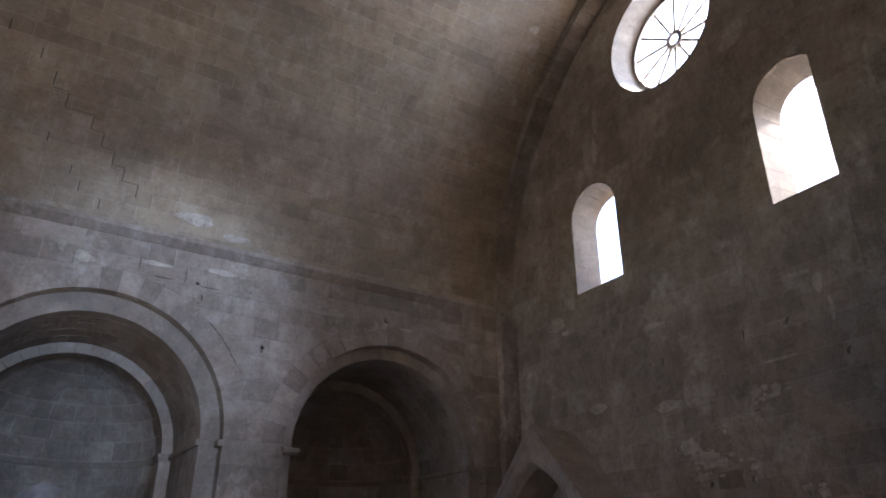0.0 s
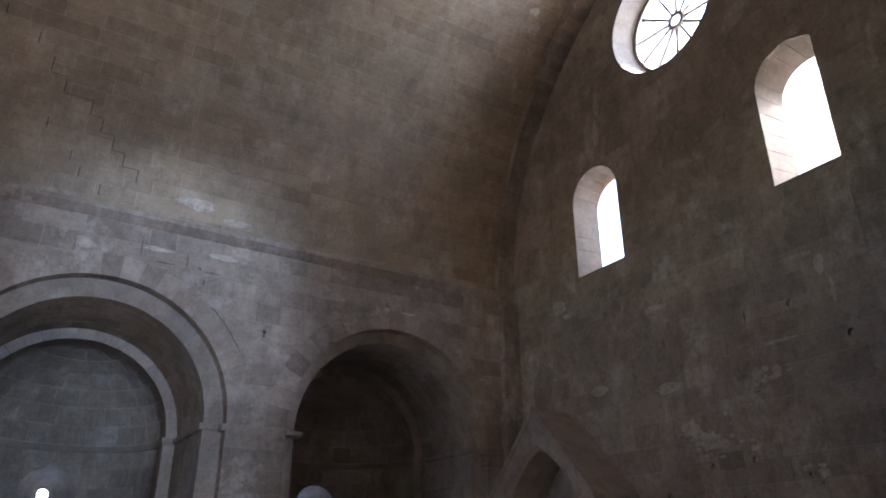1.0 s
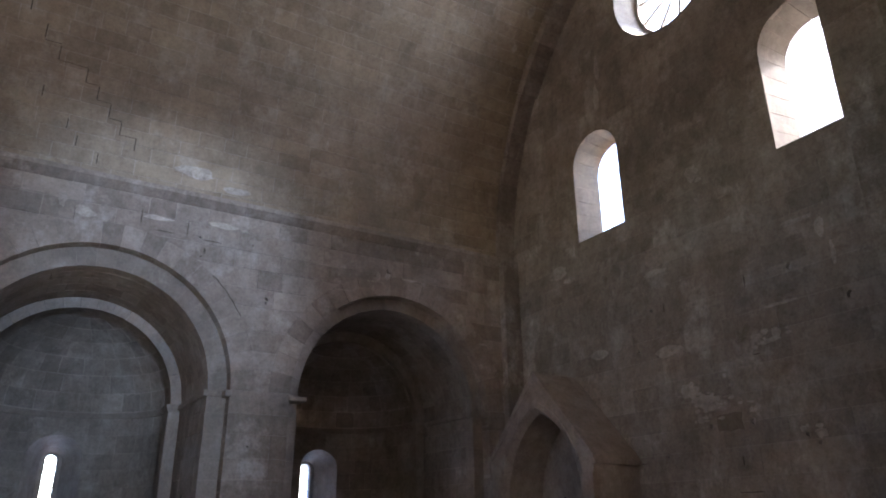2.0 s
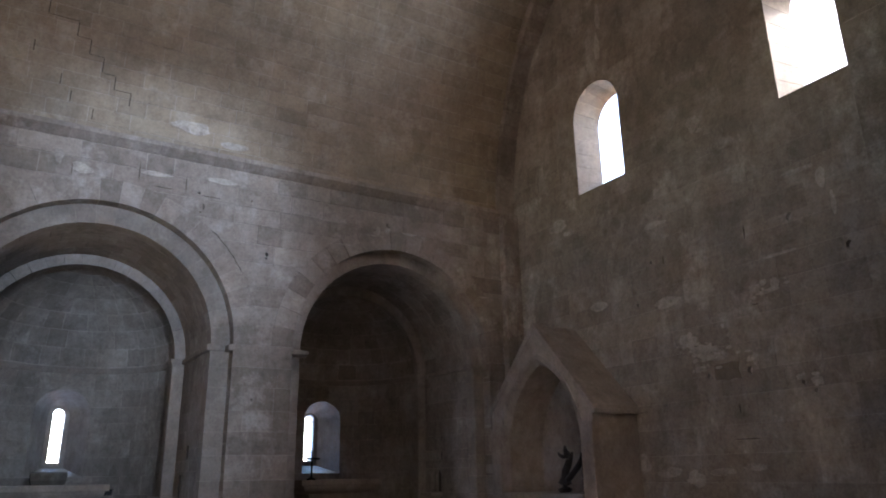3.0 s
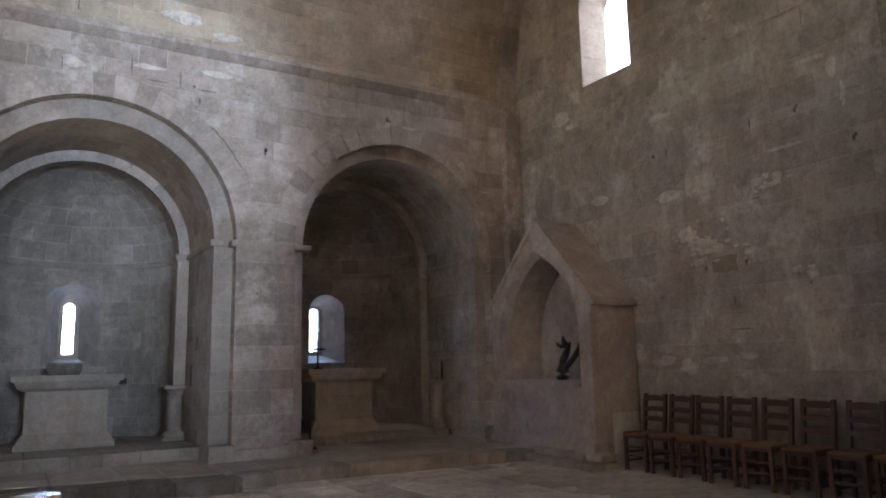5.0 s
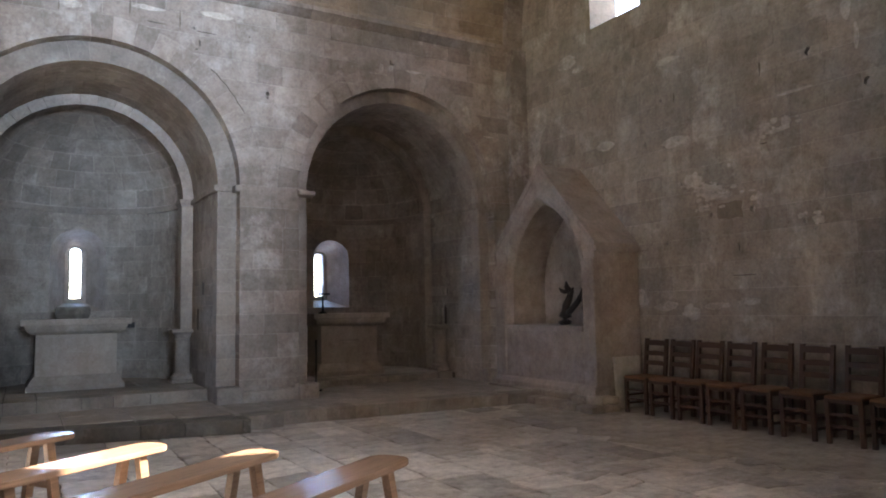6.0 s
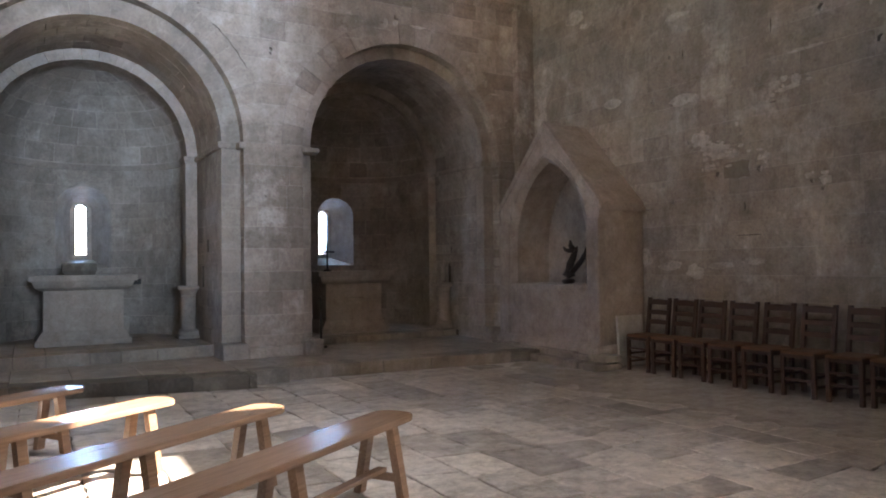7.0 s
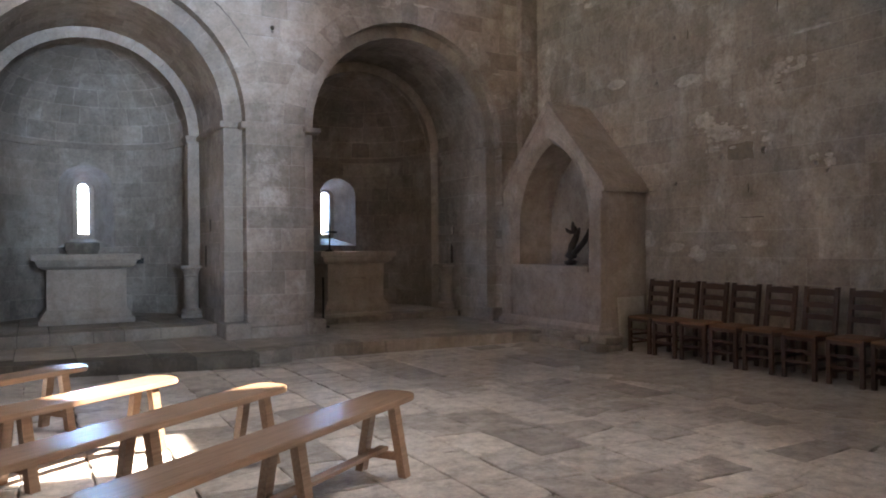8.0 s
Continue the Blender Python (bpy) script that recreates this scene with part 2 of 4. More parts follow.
def lathe(profile, segs=24, a0=0.0, a1=2 * math.pi, centre=(0, 0, 0)):
    """Spins (radius, z) pairs round the upright through centre; closed at both ends."""
    bm = bmesh.new()
    full = abs(a1 - a0 - 2 * math.pi) < 1e-6
    cols = segs if full else segs + 1
    rows = []
    for r, z in profile:
        rows.append([bm.verts.new((centre[0] + r * math.cos(a0 + (a1 - a0) * i / segs), centre[1] + r * math.sin(a0 + (a1 - a0) * i / segs), centre[2] + z)) for i in range(cols)])
    for a, b in zip(rows, rows[1:]):
        for i in range(segs):
            j = (i + 1) % cols
            bm.faces.new((a[i], a[j], b[j], b[i]))
    bm.faces.new(rows[0][::-1])
    bm.faces.new(rows[-1])
    if not full:
        bm.faces.new([row[0] for row in rows][::-1])
        bm.faces.new([row[-1] for row in rows])
    bmesh.ops.recalc_face_normals(bm, faces=bm.faces[:])
    return bm


def carve(solid, cutters):
    """The solid less the cutters, all bmeshes, as a mesh."""
    def temp(bm):
        me = bpy.data.meshes.new("temp")
        bm.to_mesh(me)
        bm.free()
        return new("temp", me)
    base = temp(solid)
    tools = [temp(c) for c in cutters]
    for tool in tools:
        mod = base.modifiers.new("cut", "BOOLEAN")
        mod.operation, mod.solver, mod.object = "DIFFERENCE", "EXACT", tool
    bpy.context.view_layer.update()
    me = bpy.data.meshes.new_from_object(base.evaluated_get(bpy.context.evaluated_depsgraph_get()))
    for ob in (base, *tools):
        old = ob.data
        bpy.data.objects.remove(ob)
        bpy.data.meshes.remove(old)
    return me


def arch_poly(c, zs, r, z0, steps=28, half=None):
    """Outline of a round-headed opening in (u, z): centre line c, springing zs, radius r, foot z0."""
    half = half or r
    pts = [(c + half, z0), (c + half, zs)] if half != r else [(c + r, z0)]
    pts += [(c + r * math.cos(math.pi * i / steps), zs + r * math.sin(math.pi * i / steps)) for i in range(steps + 1)]
    pts += [(c - half, zs), (c - half, z0)] if half != r else [(c - r, z0)]
    return pts


def east(u, v, d):
    """Wall of the apses: u = x, v = z, d = depth into the wall."""
    return (u, 9.4 + d, v)


def south(u, v, d):
    """Wall of the windows: u = y, v = z, d = depth into the wall."""
    return (7.18 + d, u, v)


def loft(poly_a, poly_b, place, d0, d1):
    """A closed mesh between two outlines of as many points, at the depths d0 and d1."""
    n = len(poly_a)
    vs = [place(u, v, d0) for u, v in poly_a] + [place(u, v, d1) for u, v in poly_b]
    fs = [tuple(range(n)), tuple(range(2 * n - 1, n - 1, -1))]
    fs += [(i, (i + 1) % n, n + (i + 1) % n, n + i) for i in range(n)]
    return bm_of((vs, fs))


class Gap:
    """An opening that the courses of a wall stop at: centre, radius and springing of its arch; foot z0."""
    def __init__(self, c, zs, r, z0, whole=False):
        self.c, self.zs, self.r, self.z0, self.whole = c, zs, r, z0, whole
        self.top = zs + r
        if whole:
            self.z0 = zs - r

    def half(self, z):
        if z < self.zs and not self.whole:
            return self.r
        return math.sqrt(max(0.0, self.r ** 2 - (z - self.zs) ** 2))

    def left(self, z):
        return self.c - self.half(z)

    def right(self, z):
        return self.c + self.half(z)


def ragged(c, w, h, place, seed, thick=0.003, n=40):
    """A thin patch of plaster with an uneven rounded outline, its middle at c = (u, v)."""
    q = random.Random(seed)
    waves = [(k, q.uniform(0.0, 0.3) / k ** 0.7, q.uniform(0, 6.3)) for k in (1, 2, 3, 5, 7)]
    pts = []
    for i in range(n):
        t = 2 * math.pi * i / n
        k = 0.85 + sum(a * math.sin(m * t + f) for m, a, f in waves) + q.uniform(-0.05, 0.05)
        pts.append((c[0] + w / 2 * k * math.cos(t), c[1] + h / 2 * k * math.sin(t)))
    return bm_of(prism(pts, place, -thick, 0.01))


def course_stones(u0, u1, levels, gaps, rng, wide=(0.3, 0.8), joint=0.009):
    """Outlines (u, z) of the stones of a coursed wall that leaves the gaps open."""
    out = []
    for z0, z1 in zip(levels, levels[1:]):
        zs = [z0 + joint / 2 + (z1 - z0 - joint) * k / 4 for k in range(5)]
        here = sorted((g for g in gaps if g.top > z0 + 0.01 and g.z0 < z1 - 0.01), key=lambda g: g.c)
        edges = [(None, u0)]
        for g in here:
            edges.append((g, -1))
            edges.append((g, 1))
        edges.append((None, u1))

        def at(e, z):
            g, s = e
            if g is None:
                return s
            z = min(max(z, g.z0), g.top)
            return g.left(z) - 0.004 if s < 0 else g.right(z) + 0.004
        for left, right in zip(edges[::2], edges[1::2]):
            a = max(at(left, z) for z in zs)
            b = min(at(right, z) for z in zs)
            cuts = [None]
            u = a + rng.uniform(*wide) * rng.uniform(0.5, 1.0)
            while u < b - wide[0] * 0.6:
                cuts.append(u)
                u += rng.uniform(*wide)
            cuts.append(None)
            for k in range(len(cuts) - 1):
                lo = [at(left, z) if cuts[k] is None else cuts[k] + joint / 2 for z in zs]
                hi = [at(right, z) if cuts[k + 1] is None else cuts[k + 1] - joint / 2 for z in zs]
                if max(h - l for h, l in zip(hi, lo)) < 0.05:
                    continue
                hi = [max(h, l + 0.004) for h, l in zip(hi, lo)]
                straight_l = cuts[k] is not None or left[0] is None
                straight_r = cuts[k + 1] is not None or right[0] is None
                ls = [(lo[0], zs[0]), (lo[4], zs[4])] if straight_l else list(zip(lo, zs))
                rs = [(hi[0], zs[0]), (hi[4], zs[4])] if straight_r else list(zip(hi, zs))
                out.append(rs + ls[::-1])
    return out


def levels_between(z0, z1, step, rng):
    n = max(1, round((z1 - z0) / step))
    w = [rng.uniform(0.85, 1.15) for _ in range(n)]
    out, z = [z0], z0
    for k in w:
        z += k * (z1 - z0) / sum(w)
        out.append(z)
    out[-1] = z1
    return out


def ring_stones(c, zs, r0, r1, n, a0=0.0, a1=math.pi, joint=0.004):
    """Outlines of the wedge stones of an arch."""
    out = []
    for k in range(n):
        b0 = a0 + (a1 - a0) * k / n + joint / 2 / r0
        b1 = a0 + (a1 - a0) * (k + 1) / n - joint / 2 / r0
        ang = [b0 + (b1 - b0) * j / 3 for j in range(4)]
        out.append([(c + r1 * math.cos(a), zs + r1 * math.sin(a)) for a in ang] + [(c + r0 * math.cos(a), zs + r0 * math.sin(a)) for a in ang[::-1]])
    return out


def lay(name, polys, place, mat, parent, rng, thick=0.05, proud=0.0, rough=0.0025):
    """Each outline becomes a stone of its own."""
    for poly in polys:
        front = -proud + rng.uniform(-rough, rough)
        poly = [(u + rng.uniform(-0.003, 0.003), v + rng.uniform(-0.003, 0.003)) for u, v in poly]
        part(name, bm_of(prism(poly, place, front, thick)), mat, parent)

# ---- structure ----
rng = random.Random(7)
APSE_Y = 11.37                                   # centre of the apses' half domes
VC, VR, MID = (3.90, 5.57), 5.58, 5.485        # vault: centre (y, z) of the eastern half, radius; middle line
ARCH_1 = dict(c=0.77, zs=3.02, r=1.69, r2=1.445, ring=1.295, floor=0.31, riser=9.95)
ARCH_2 = dict(c=4.91, zs=3.02, r=1.635, r2=1.46, ring=1.3, floor=0.26, riser=10.4)
WINDOWS = (7.21, 3.76)


def structure(name, bm, mat, label, smooth=False):
    return tagged(part(name, bm, mat, None, label, smooth), kind="structure")


# outside: ground to the horizon; added unseen block keeps sun off one window
structure("ground", box(-900, 900, -900, 900, -1.2, -0.35), EARTH, "dry earth ground round the church")
structure("wall_buttress", box(9.6, 10.2, 6.24, 8.6, -0.5, 10.3, 0.03), ASHLAR, "unseen tall stone block added outside to shade one window")

def pit(y, z, r, deep=0.045, place=south):
    """A ragged putlog hole."""
    q = random.Random(int(y * 100))
    rim = [(y + r * q.uniform(0.7, 1.25) * math.cos(t), z + r * q.uniform(0.7, 1.25) * math.sin(t)) for t in (2 * math.pi * i / 9 for i in range(9))]
    back = [(y + (u - y) * 0.7, z + (v - z) * 0.7) for u, v in rim]
    return loft(rim, back, place, -0.05, deep)
# east wall with the two apses
EAST_HOLES = ((2.83, 4.29, 0.035), (1.85, 5.03, 0.028), (3.0, 1.9, 0.02), (2.75, 2.3, 0.02))
cut = []
for a in (ARCH_1, ARCH_2):
    c, zs = a["c"], a["zs"]
    cut.append(bm_of(prism(arch_poly(c, zs, a["r"] + 0.006, -0.1), east, -0.3, 0.192)))
    cut.append(bm_of(prism(arch_poly(c, zs, a["r2"] + 0.012, -0.1), east, -0.2, 1.98)))
    AR = 1.335
    prof = [(AR, -0.1), (AR, zs)] + [(AR * math.cos(t), zs + AR * math.sin(t)) for t in (radians(9 * k) for k in range(1, 10))] + [(0.02, zs + AR)]
    cut.append(lathe(prof, 32, 0.0, math.pi, (c, APSE_Y, 0)))
    sc = c if a is ARCH_1 else c + 0.13
    cut.append(loft(arch_poly(sc, 2.3, 0.455 if a is ARCH_1 else 0.4, 1.34, 16), arch_poly(sc, 2.32, 0.16, 1.52, 16), east, 3.12, 3.89))
    cut.append(bm_of(prism(arch_poly(sc, 2.36, 0.098, 1.59, 16), east, 3.82, 4.27)))
for y0, z0, zs, r in ((10.74, 1.05, 1.33, 0.09), (10.66, 1.56, 1.66, 0.045)):
    cut.append(bm_of(prism(arch_poly(y0, zs, r, z0, 12), lambda u, v, d: (d, u, v), 6.2, 6.66)))
cut += [pit(*h, place=east) for h in EAST_HOLES]
wall_east = structure("wall_east", carve(box(-6.6, 7.186, 9.4062, 13.62, -0.3, 5.6), cut), MORTAR, "pale limestone wall with two round-arched apses")

lv = levels_between(0.155, 3.02, 0.3, rng) + levels_between(3.02, 4.7, 0.26, rng)[1:] + levels_between(4.7, 5.47, 0.25, rng)[1:]
gaps = [Gap(a["c"], a["zs"], a["r"] + 0.3, -1) for a in (ARCH_1, ARCH_2)]
low = [Gap(a["c"], a["zs"], a["r"], -1) for a in (ARCH_1, ARCH_2)]
k = lv.index(3.02)
stones = course_stones(-6.2, 6.86, lv[:k + 1], low, rng) + course_stones(-6.2, 6.86, lv[k:], gaps, rng)
for poly in stones:
    us, vs = [p[0] for p in poly], [p[1] for p in poly]
    near = [h for h in EAST_HOLES if min(us) - 0.06 < h[0] < max(us) + 0.06 and min(vs) - 0.06 < h[1] < max(vs) + 0.06]
    poly = [(u + rng.uniform(-0.003, 0.003), v + rng.uniform(-0.003, 0.003)) for u, v in poly]
    bm = bm_of(prism(poly, east, rng.uniform(-0.0025, 0.0025), 0.189))
    part("stone", carve(bm, [pit(*h, place=east) for h in near]) if near else bm, ASHLAR, wall_east)
for a, n in ((ARCH_1, 23), (ARCH_2, 21)):
    c, zs = a["c"], a["zs"]
    lay("voussoir", ring_stones(c, zs, a["r"], a["r"] + 0.3, n), east, ASHLAR, wall_east, rng, thick=0.189, proud=0.003)
    lay("voussoir", ring_stones(c, zs, a["r2"], a["r"] + 0.02, n - 2), lambda u, v, d: east(u, v, d + 0.187), DRESSED, wall_east, rng, thick=0.23)
    for d0, d1, m in ((0.422, 0.72, n - 4), (0.722, 1.02, n - 3), (1.022, 1.36, n - 4), (1.362, 1.73, n - 3)):
        lay("voussoir", ring_stones(c, zs, a["r2"], a["r2"] + 0.04, m), lambda u, v, d: east(u, v, d + d0), APSE_STONE, wall_east, rng, thick=d1 - d0 - 0.006)
    lay("voussoir", ring_stones(c, zs, a["ring"], a["r2"] + 0.03, n - 4), lambda u, v, d: east(u, v, d + 1.735), DRESSED, wall_east, rng, thick=0.12, rough=0.001)
    # jambs of both orders
    for s in (-1, 1):
        for z0, z1 in zip(lv[:k + 1], lv[1:k + 1]):
            u0, u1 = c + s * a["r2"], c + s * (a["r"] + 0.015)
            lay("stone", [[(u0, z0 + 0.004), (u1, z0 + 0.004), (u1, z1 - 0.004), (u0, z1 - 0.004)]], lambda u, v, d: east(u, v, d + 0.187), DRESSED, wall_east, rng, thick=0.23)
        hollow = [Gap(1.34, 1.33, 0.09, 1.05), Gap(1.26, 1.66, 0.045, 1.56)] if a is ARCH_2 and s == 1 else []
        side = course_stones(0.426, 1.95, [0.155, 0.5, 0.8, 1.05, 1.42, 1.56, 1.71, 1.95, 2.2, 2.5, 2.77, 3.03], hollow, rng, (0.3, 0.6))
        lay("stone", side, lambda u, v, d: (c + s * (a["r2"] + d), 9.4 + u, v), APSE_STONE, wall_east, rng, thick=0.03)


def bent(poly, n=3):
    """More points along the long edges of an outline, for a round wall."""
    out = []
    for (u0, v0), (u1, v1) in zip(poly, poly[1:] + poly[:1]):
        m = n if abs(u1 - u0) > 0.12 else 1
        out += [(u0 + (u1 - u0) * i / m, v0 + (v1 - v0) * i / m) for i in range(m)]
    return out


for a, shift in ((ARCH_1, 0.0), (ARCH_2, 0.13)):
    c, zs = a["c"], a["zs"]

    def round_wall(u, v, d, c=c):
        t = math.pi / 2 - u / 1.33
        return (c + (1.33 + d) * math.cos(t), APSE_Y + (1.33 + d) * math.sin(t), v)
    reach = 1.33 * math.pi / 2
    ls = levels_between(a["floor"], 1.38, 0.3, rng) + levels_between(1.38, 2.94, 0.28, rng)[1:]
    polys = course_stones(-reach, reach, ls, [Gap(shift, 2.3, 0.4 if a is ARCH_1 else 0.35, 1.38)], rng, (0.24, 0.5), 0.007)
    lay("stone", [bent(p) for p in polys], round_wall, APSE_STONE, wall_east, rng, thick=0.03, rough=0.002)
    rows = 7
    for j in range(rows):
        e0, e1 = math.pi / 2 * j / rows * 0.96 + 0.02, math.pi / 2 * (j + 1) / rows * 0.96 + 0.02
        m = max(3, round(13 * math.cos((e0 + e1) / 2)))
        cutsu = sorted(math.pi * (i + rng.uniform(-0.25, 0.25)) / m for i in range(1, m))
        cutsu = [0.0] + cutsu + [math.pi]

        def dome(u, v, d, c=c, zs=zs):
            return (c + (1.33 + d) * math.cos(v) * math.cos(u), APSE_Y + (1.33 + d) * math.cos(v) * math.sin(u), zs + (1.33 + d) * math.sin(v))
        for b0, b1 in zip(cutsu, cutsu[1:]):
            g = 0.005 / math.cos(e0)
            us = [b0 + g + (b1 - b0 - 2 * g) * i / 3 for i in range(4)]
            lay("stone", [[(u, e0 + 0.005) for u in us] + [(us[-1], (e0 + e1) / 2)] + [(u, e1 - 0.005) for u in us[::-1]] + [(us[0], (e0 + e1) / 2)]], dome, APSE_STONE, wall_east, rng, thick=0.03, rough=0.002)
    # string course
    arc = [math.pi * i / 24 for i in range(25)]
    plan = [(c + 1.35 * math.cos(t), APSE_Y + 1.35 * math.sin(t)) for t in arc] + [(c + 1.25 * math.cos(t), APSE_Y + 1.25 * math.sin(t)) for t in arc[::-1]]
    lower = [(c + 1.35 * math.cos(t), APSE_Y + 1.35 * math.sin(t)) for t in arc] + [(c + 1.29 * math.cos(t), APSE_Y + 1.29 * math.sin(t)) for t in arc[::-1]]
    part("string_course", loft(lower, plan, lambda u, v, d: (u, v, d), 2.94, 3.02), DRESSED, wall_east)
    # imposts of both orders
    for s in (-1, 1):
        x0, x1 = sorted((c + s * (a["r2"] - 0.05), c + s * (a["r"] + 0.01)))
        part("impost", box(x0, x1, 9.56, 9.85, zs - 0.085, zs + 0.005, 0.02), DRESSED, wall_east)
        x0, x1 = sorted((c + s * (a["r2"] - 0.045), c + s * (a["r2"] + 0.02)))
        part("string_course", box(x0, x1, 9.852, 11.13, zs - 0.075, zs - 0.002, 0.015), APSE_STONE, wall_east)
        x0, x1 = sorted((c + s * (a["r"] - 0.06), c + s * (a["r"] + 0.03)))
        part("impost", box(x0, x1, 9.385, 9.58, zs - 0.1, zs - 0.01, 0.02), DRESSED, wall_east)
        x0, x1 = sorted((c + s * (a["r2"] - 0.04), c + s * (a["r"] + 0.05)))
        part("jamb_base", box(x0, x1, 9.36, 9.9, 0.1, 0.36, 0.03), DRESSED, wall_east)
part("impost", box(3.26, 3.5, 9.35, 9.6, 2.925, 2.985, 0.015), DRESSED, wall_east)
part("pier_plinth", box(2.5, 3.42, 9.345, 9.5, 0.1, 0.3, 0.03), ASHLAR, wall_east)
part("pier_plinth", box(3.24, 3.52, 9.27, 9.5, 0.1, 0.36, 0.03), ASHLAR, wall_east)
part("corbel", box(4.7, 4.78, 9.36, 9.45, 5.0, 5.08, 0.03), ASHLAR, wall_east)

# the two small niches in the side apse's jamb: dark backs paint their shade
part("niche_back", bm_of(prism(arch_poly(10.74, 1.33, 0.088, 1.052, 12), lambda u, v, d: (d, u, v), 6.43, 6.655)), JOINT, wall_east, "niche back with painted shade")
part("niche_back", bm_of(prism(arch_poly(10.66, 1.66, 0.043, 1.562, 12), lambda u, v, d: (d, u, v), 6.41, 6.655)), JOINT, wall_east, "niche back with painted shade")
# slit windows: a thin iron frame with saddle bars
for k, a in enumerate((ARCH_1, ARCH_2)):
    sc = a["c"] + (0.0, 0.13)[k]
    win = tagged(new("window_%d" % (k + 4)), "narrow round-headed slit window with thin iron bars", kind="structure")
    inner, outer = arch_poly(sc, 2.36, 0.082, 1.602, 16), arch_poly(sc, 2.36, 0.096, 1.592, 16)
    n = len(inner)
    vs = [east(u, v, d) for d in (3.93, 3.95) for p in (outer, inner) for u, v in p]
    fs = [(m * n + i, m * n + (i + 1) % n, o * n + (i + 1) % n, o * n + i) for m, o in ((0, 1), (1, 3), (3, 2), (2, 0)) for i in range(n)]
    part("window_frame", bm_of((vs, fs)), IRON, win)
    for z in (1.76, 1.95, 2.14, 2.32):
        part("saddle_bar", box(sc - 0.09, sc + 0.09, 13.335, 13.343, z - 0.004, z + 0.004), IRON, win)

# cornice under the vault
x = -6.2
while x < 6.8:
    w = min(rng.uniform(0.7, 1.3), 6.86 - x)
    j = rng.uniform(-0.006, 0.006)
    prof = [(9.43, 5.46 + j), (9.395, 5.475 + j), (9.325 + j, 5.56), (9.31 + j, 5.575), (9.31 + j, 5.64), (9.5, 5.66), (9.5, 5.46)]
    part("cornice_stone", bm_of(prism(prof, lambda u, v, d: (d, u, v), x + 0.002, x + w - 0.002)), ASHLAR, wall_east)
    x += w

# south wall with two windows and the wheel window
cut = []


def window_outline(i, grow, out):
    """Outline (y, z) of a south window, inside (out = 0) or outside (1)."""
    return arch_poly(WINDOWS[i], (6.65, 6.71)[i] - 0.02 * out, 0.49 - 0.04 * out + grow, 5.42 + 0.05 * out - grow, 24)


for i in (0, 1):
    cut.append(loft(window_outline(i, 0.022, 0), window_outline(i, 0.022, 1), south, -0.2, 0.6))
ring = [(math.cos(2 * math.pi * i / 48), math.sin(2 * math.pi * i / 48)) for i in range(48)]


def disc(r):
    return [(MID + r * u, 9.04 + r * v) for u, v in ring]


HOLES = ((6.418, 3.998, 0.032), (6.725, 3.48, 0.04), (4.378, 4.008, 0.05), (3.782, 3.51, 0.05), (5.5, 5.6, 0.055), (5.47, 5.27, 0.025), (5.708, 2.4, 0.04), (5.14, 2.4, 0.055), (6.41, 2.12, 0.035), (5.2, 6.6, 0.025), (5.9, 6.4, 0.03), (4.523, 2.19, 0.03), (4.4, 2.1, 0.035))


cut += [pit(*h) for h in HOLES]
cut.append(bm_of(prism(disc(1.0), south, -0.2, 1.1)))
wall_south = structure("wall_south", carve(box(7.1848, 7.69, 0.9, 13.62, -0.3, 11.6), cut), MORTAR, "brown-grey stone wall with patchy limewash and putlog holes")
lv = levels_between(0.0, 5.42, 0.3, rng) + levels_between(5.42, 7.2, 0.3, rng)[1:] + levels_between(7.2, 11.3, 0.36, rng)[1:]
gaps = [Gap(7.21, 6.65, 0.49, 5.42), Gap(3.76, 6.71, 0.49, 5.42)] + [Gap(MID, 9.04, 0.97, 0, whole=True)]
polys = course_stones(1.56, 9.38, lv, gaps, rng, (0.3, 0.9), 0.006)
for poly in polys:
    us, vs = [p[0] for p in poly], [p[1] for p in poly]
    near = [h for h in HOLES if min(us) - h[2] * 1.3 < h[0] < max(us) + h[2] * 1.3 and min(vs) - h[2] * 1.3 < h[1] < max(vs) + h[2] * 1.3]
    bm = bm_of(prism(poly, south, rng.uniform(-0.002, 0.002), 0.04 if near else 0.05))
    part("stone", carve(bm, [pit(*h) for h in near]) if near else bm, PLASTERED, wall_south)


def tube(front, back, grow, place, d0, d1):
    """The lining of an opening: a closed strip between two outlines, grow thick."""
    def out(poly):
        cu, cv = sum(p[0] for p in poly) / len(poly), sum(p[1] for p in poly) / len(poly)
        return [(u + grow * (u - cu) / max(0.01, math.hypot(u - cu, v - cv)), v + grow * (v - cv) / max(0.01, math.hypot(u - cu, v - cv))) for u, v in poly]
    loops = [[place(u, v, d) for u, v in p] for p, d in ((front, d0), (back, d1), (out(back), d1), (out(front), d0))]
    n = len(front)
    vs = sum(loops, [])
    fs = [(k * n + i, k * n + (i + 1) % n, (k + 1) % 4 * n + (i + 1) % n, (k + 1) % 4 * n + i) for k in range(4) for i in range(n)]
    return bm_of((vs, fs))


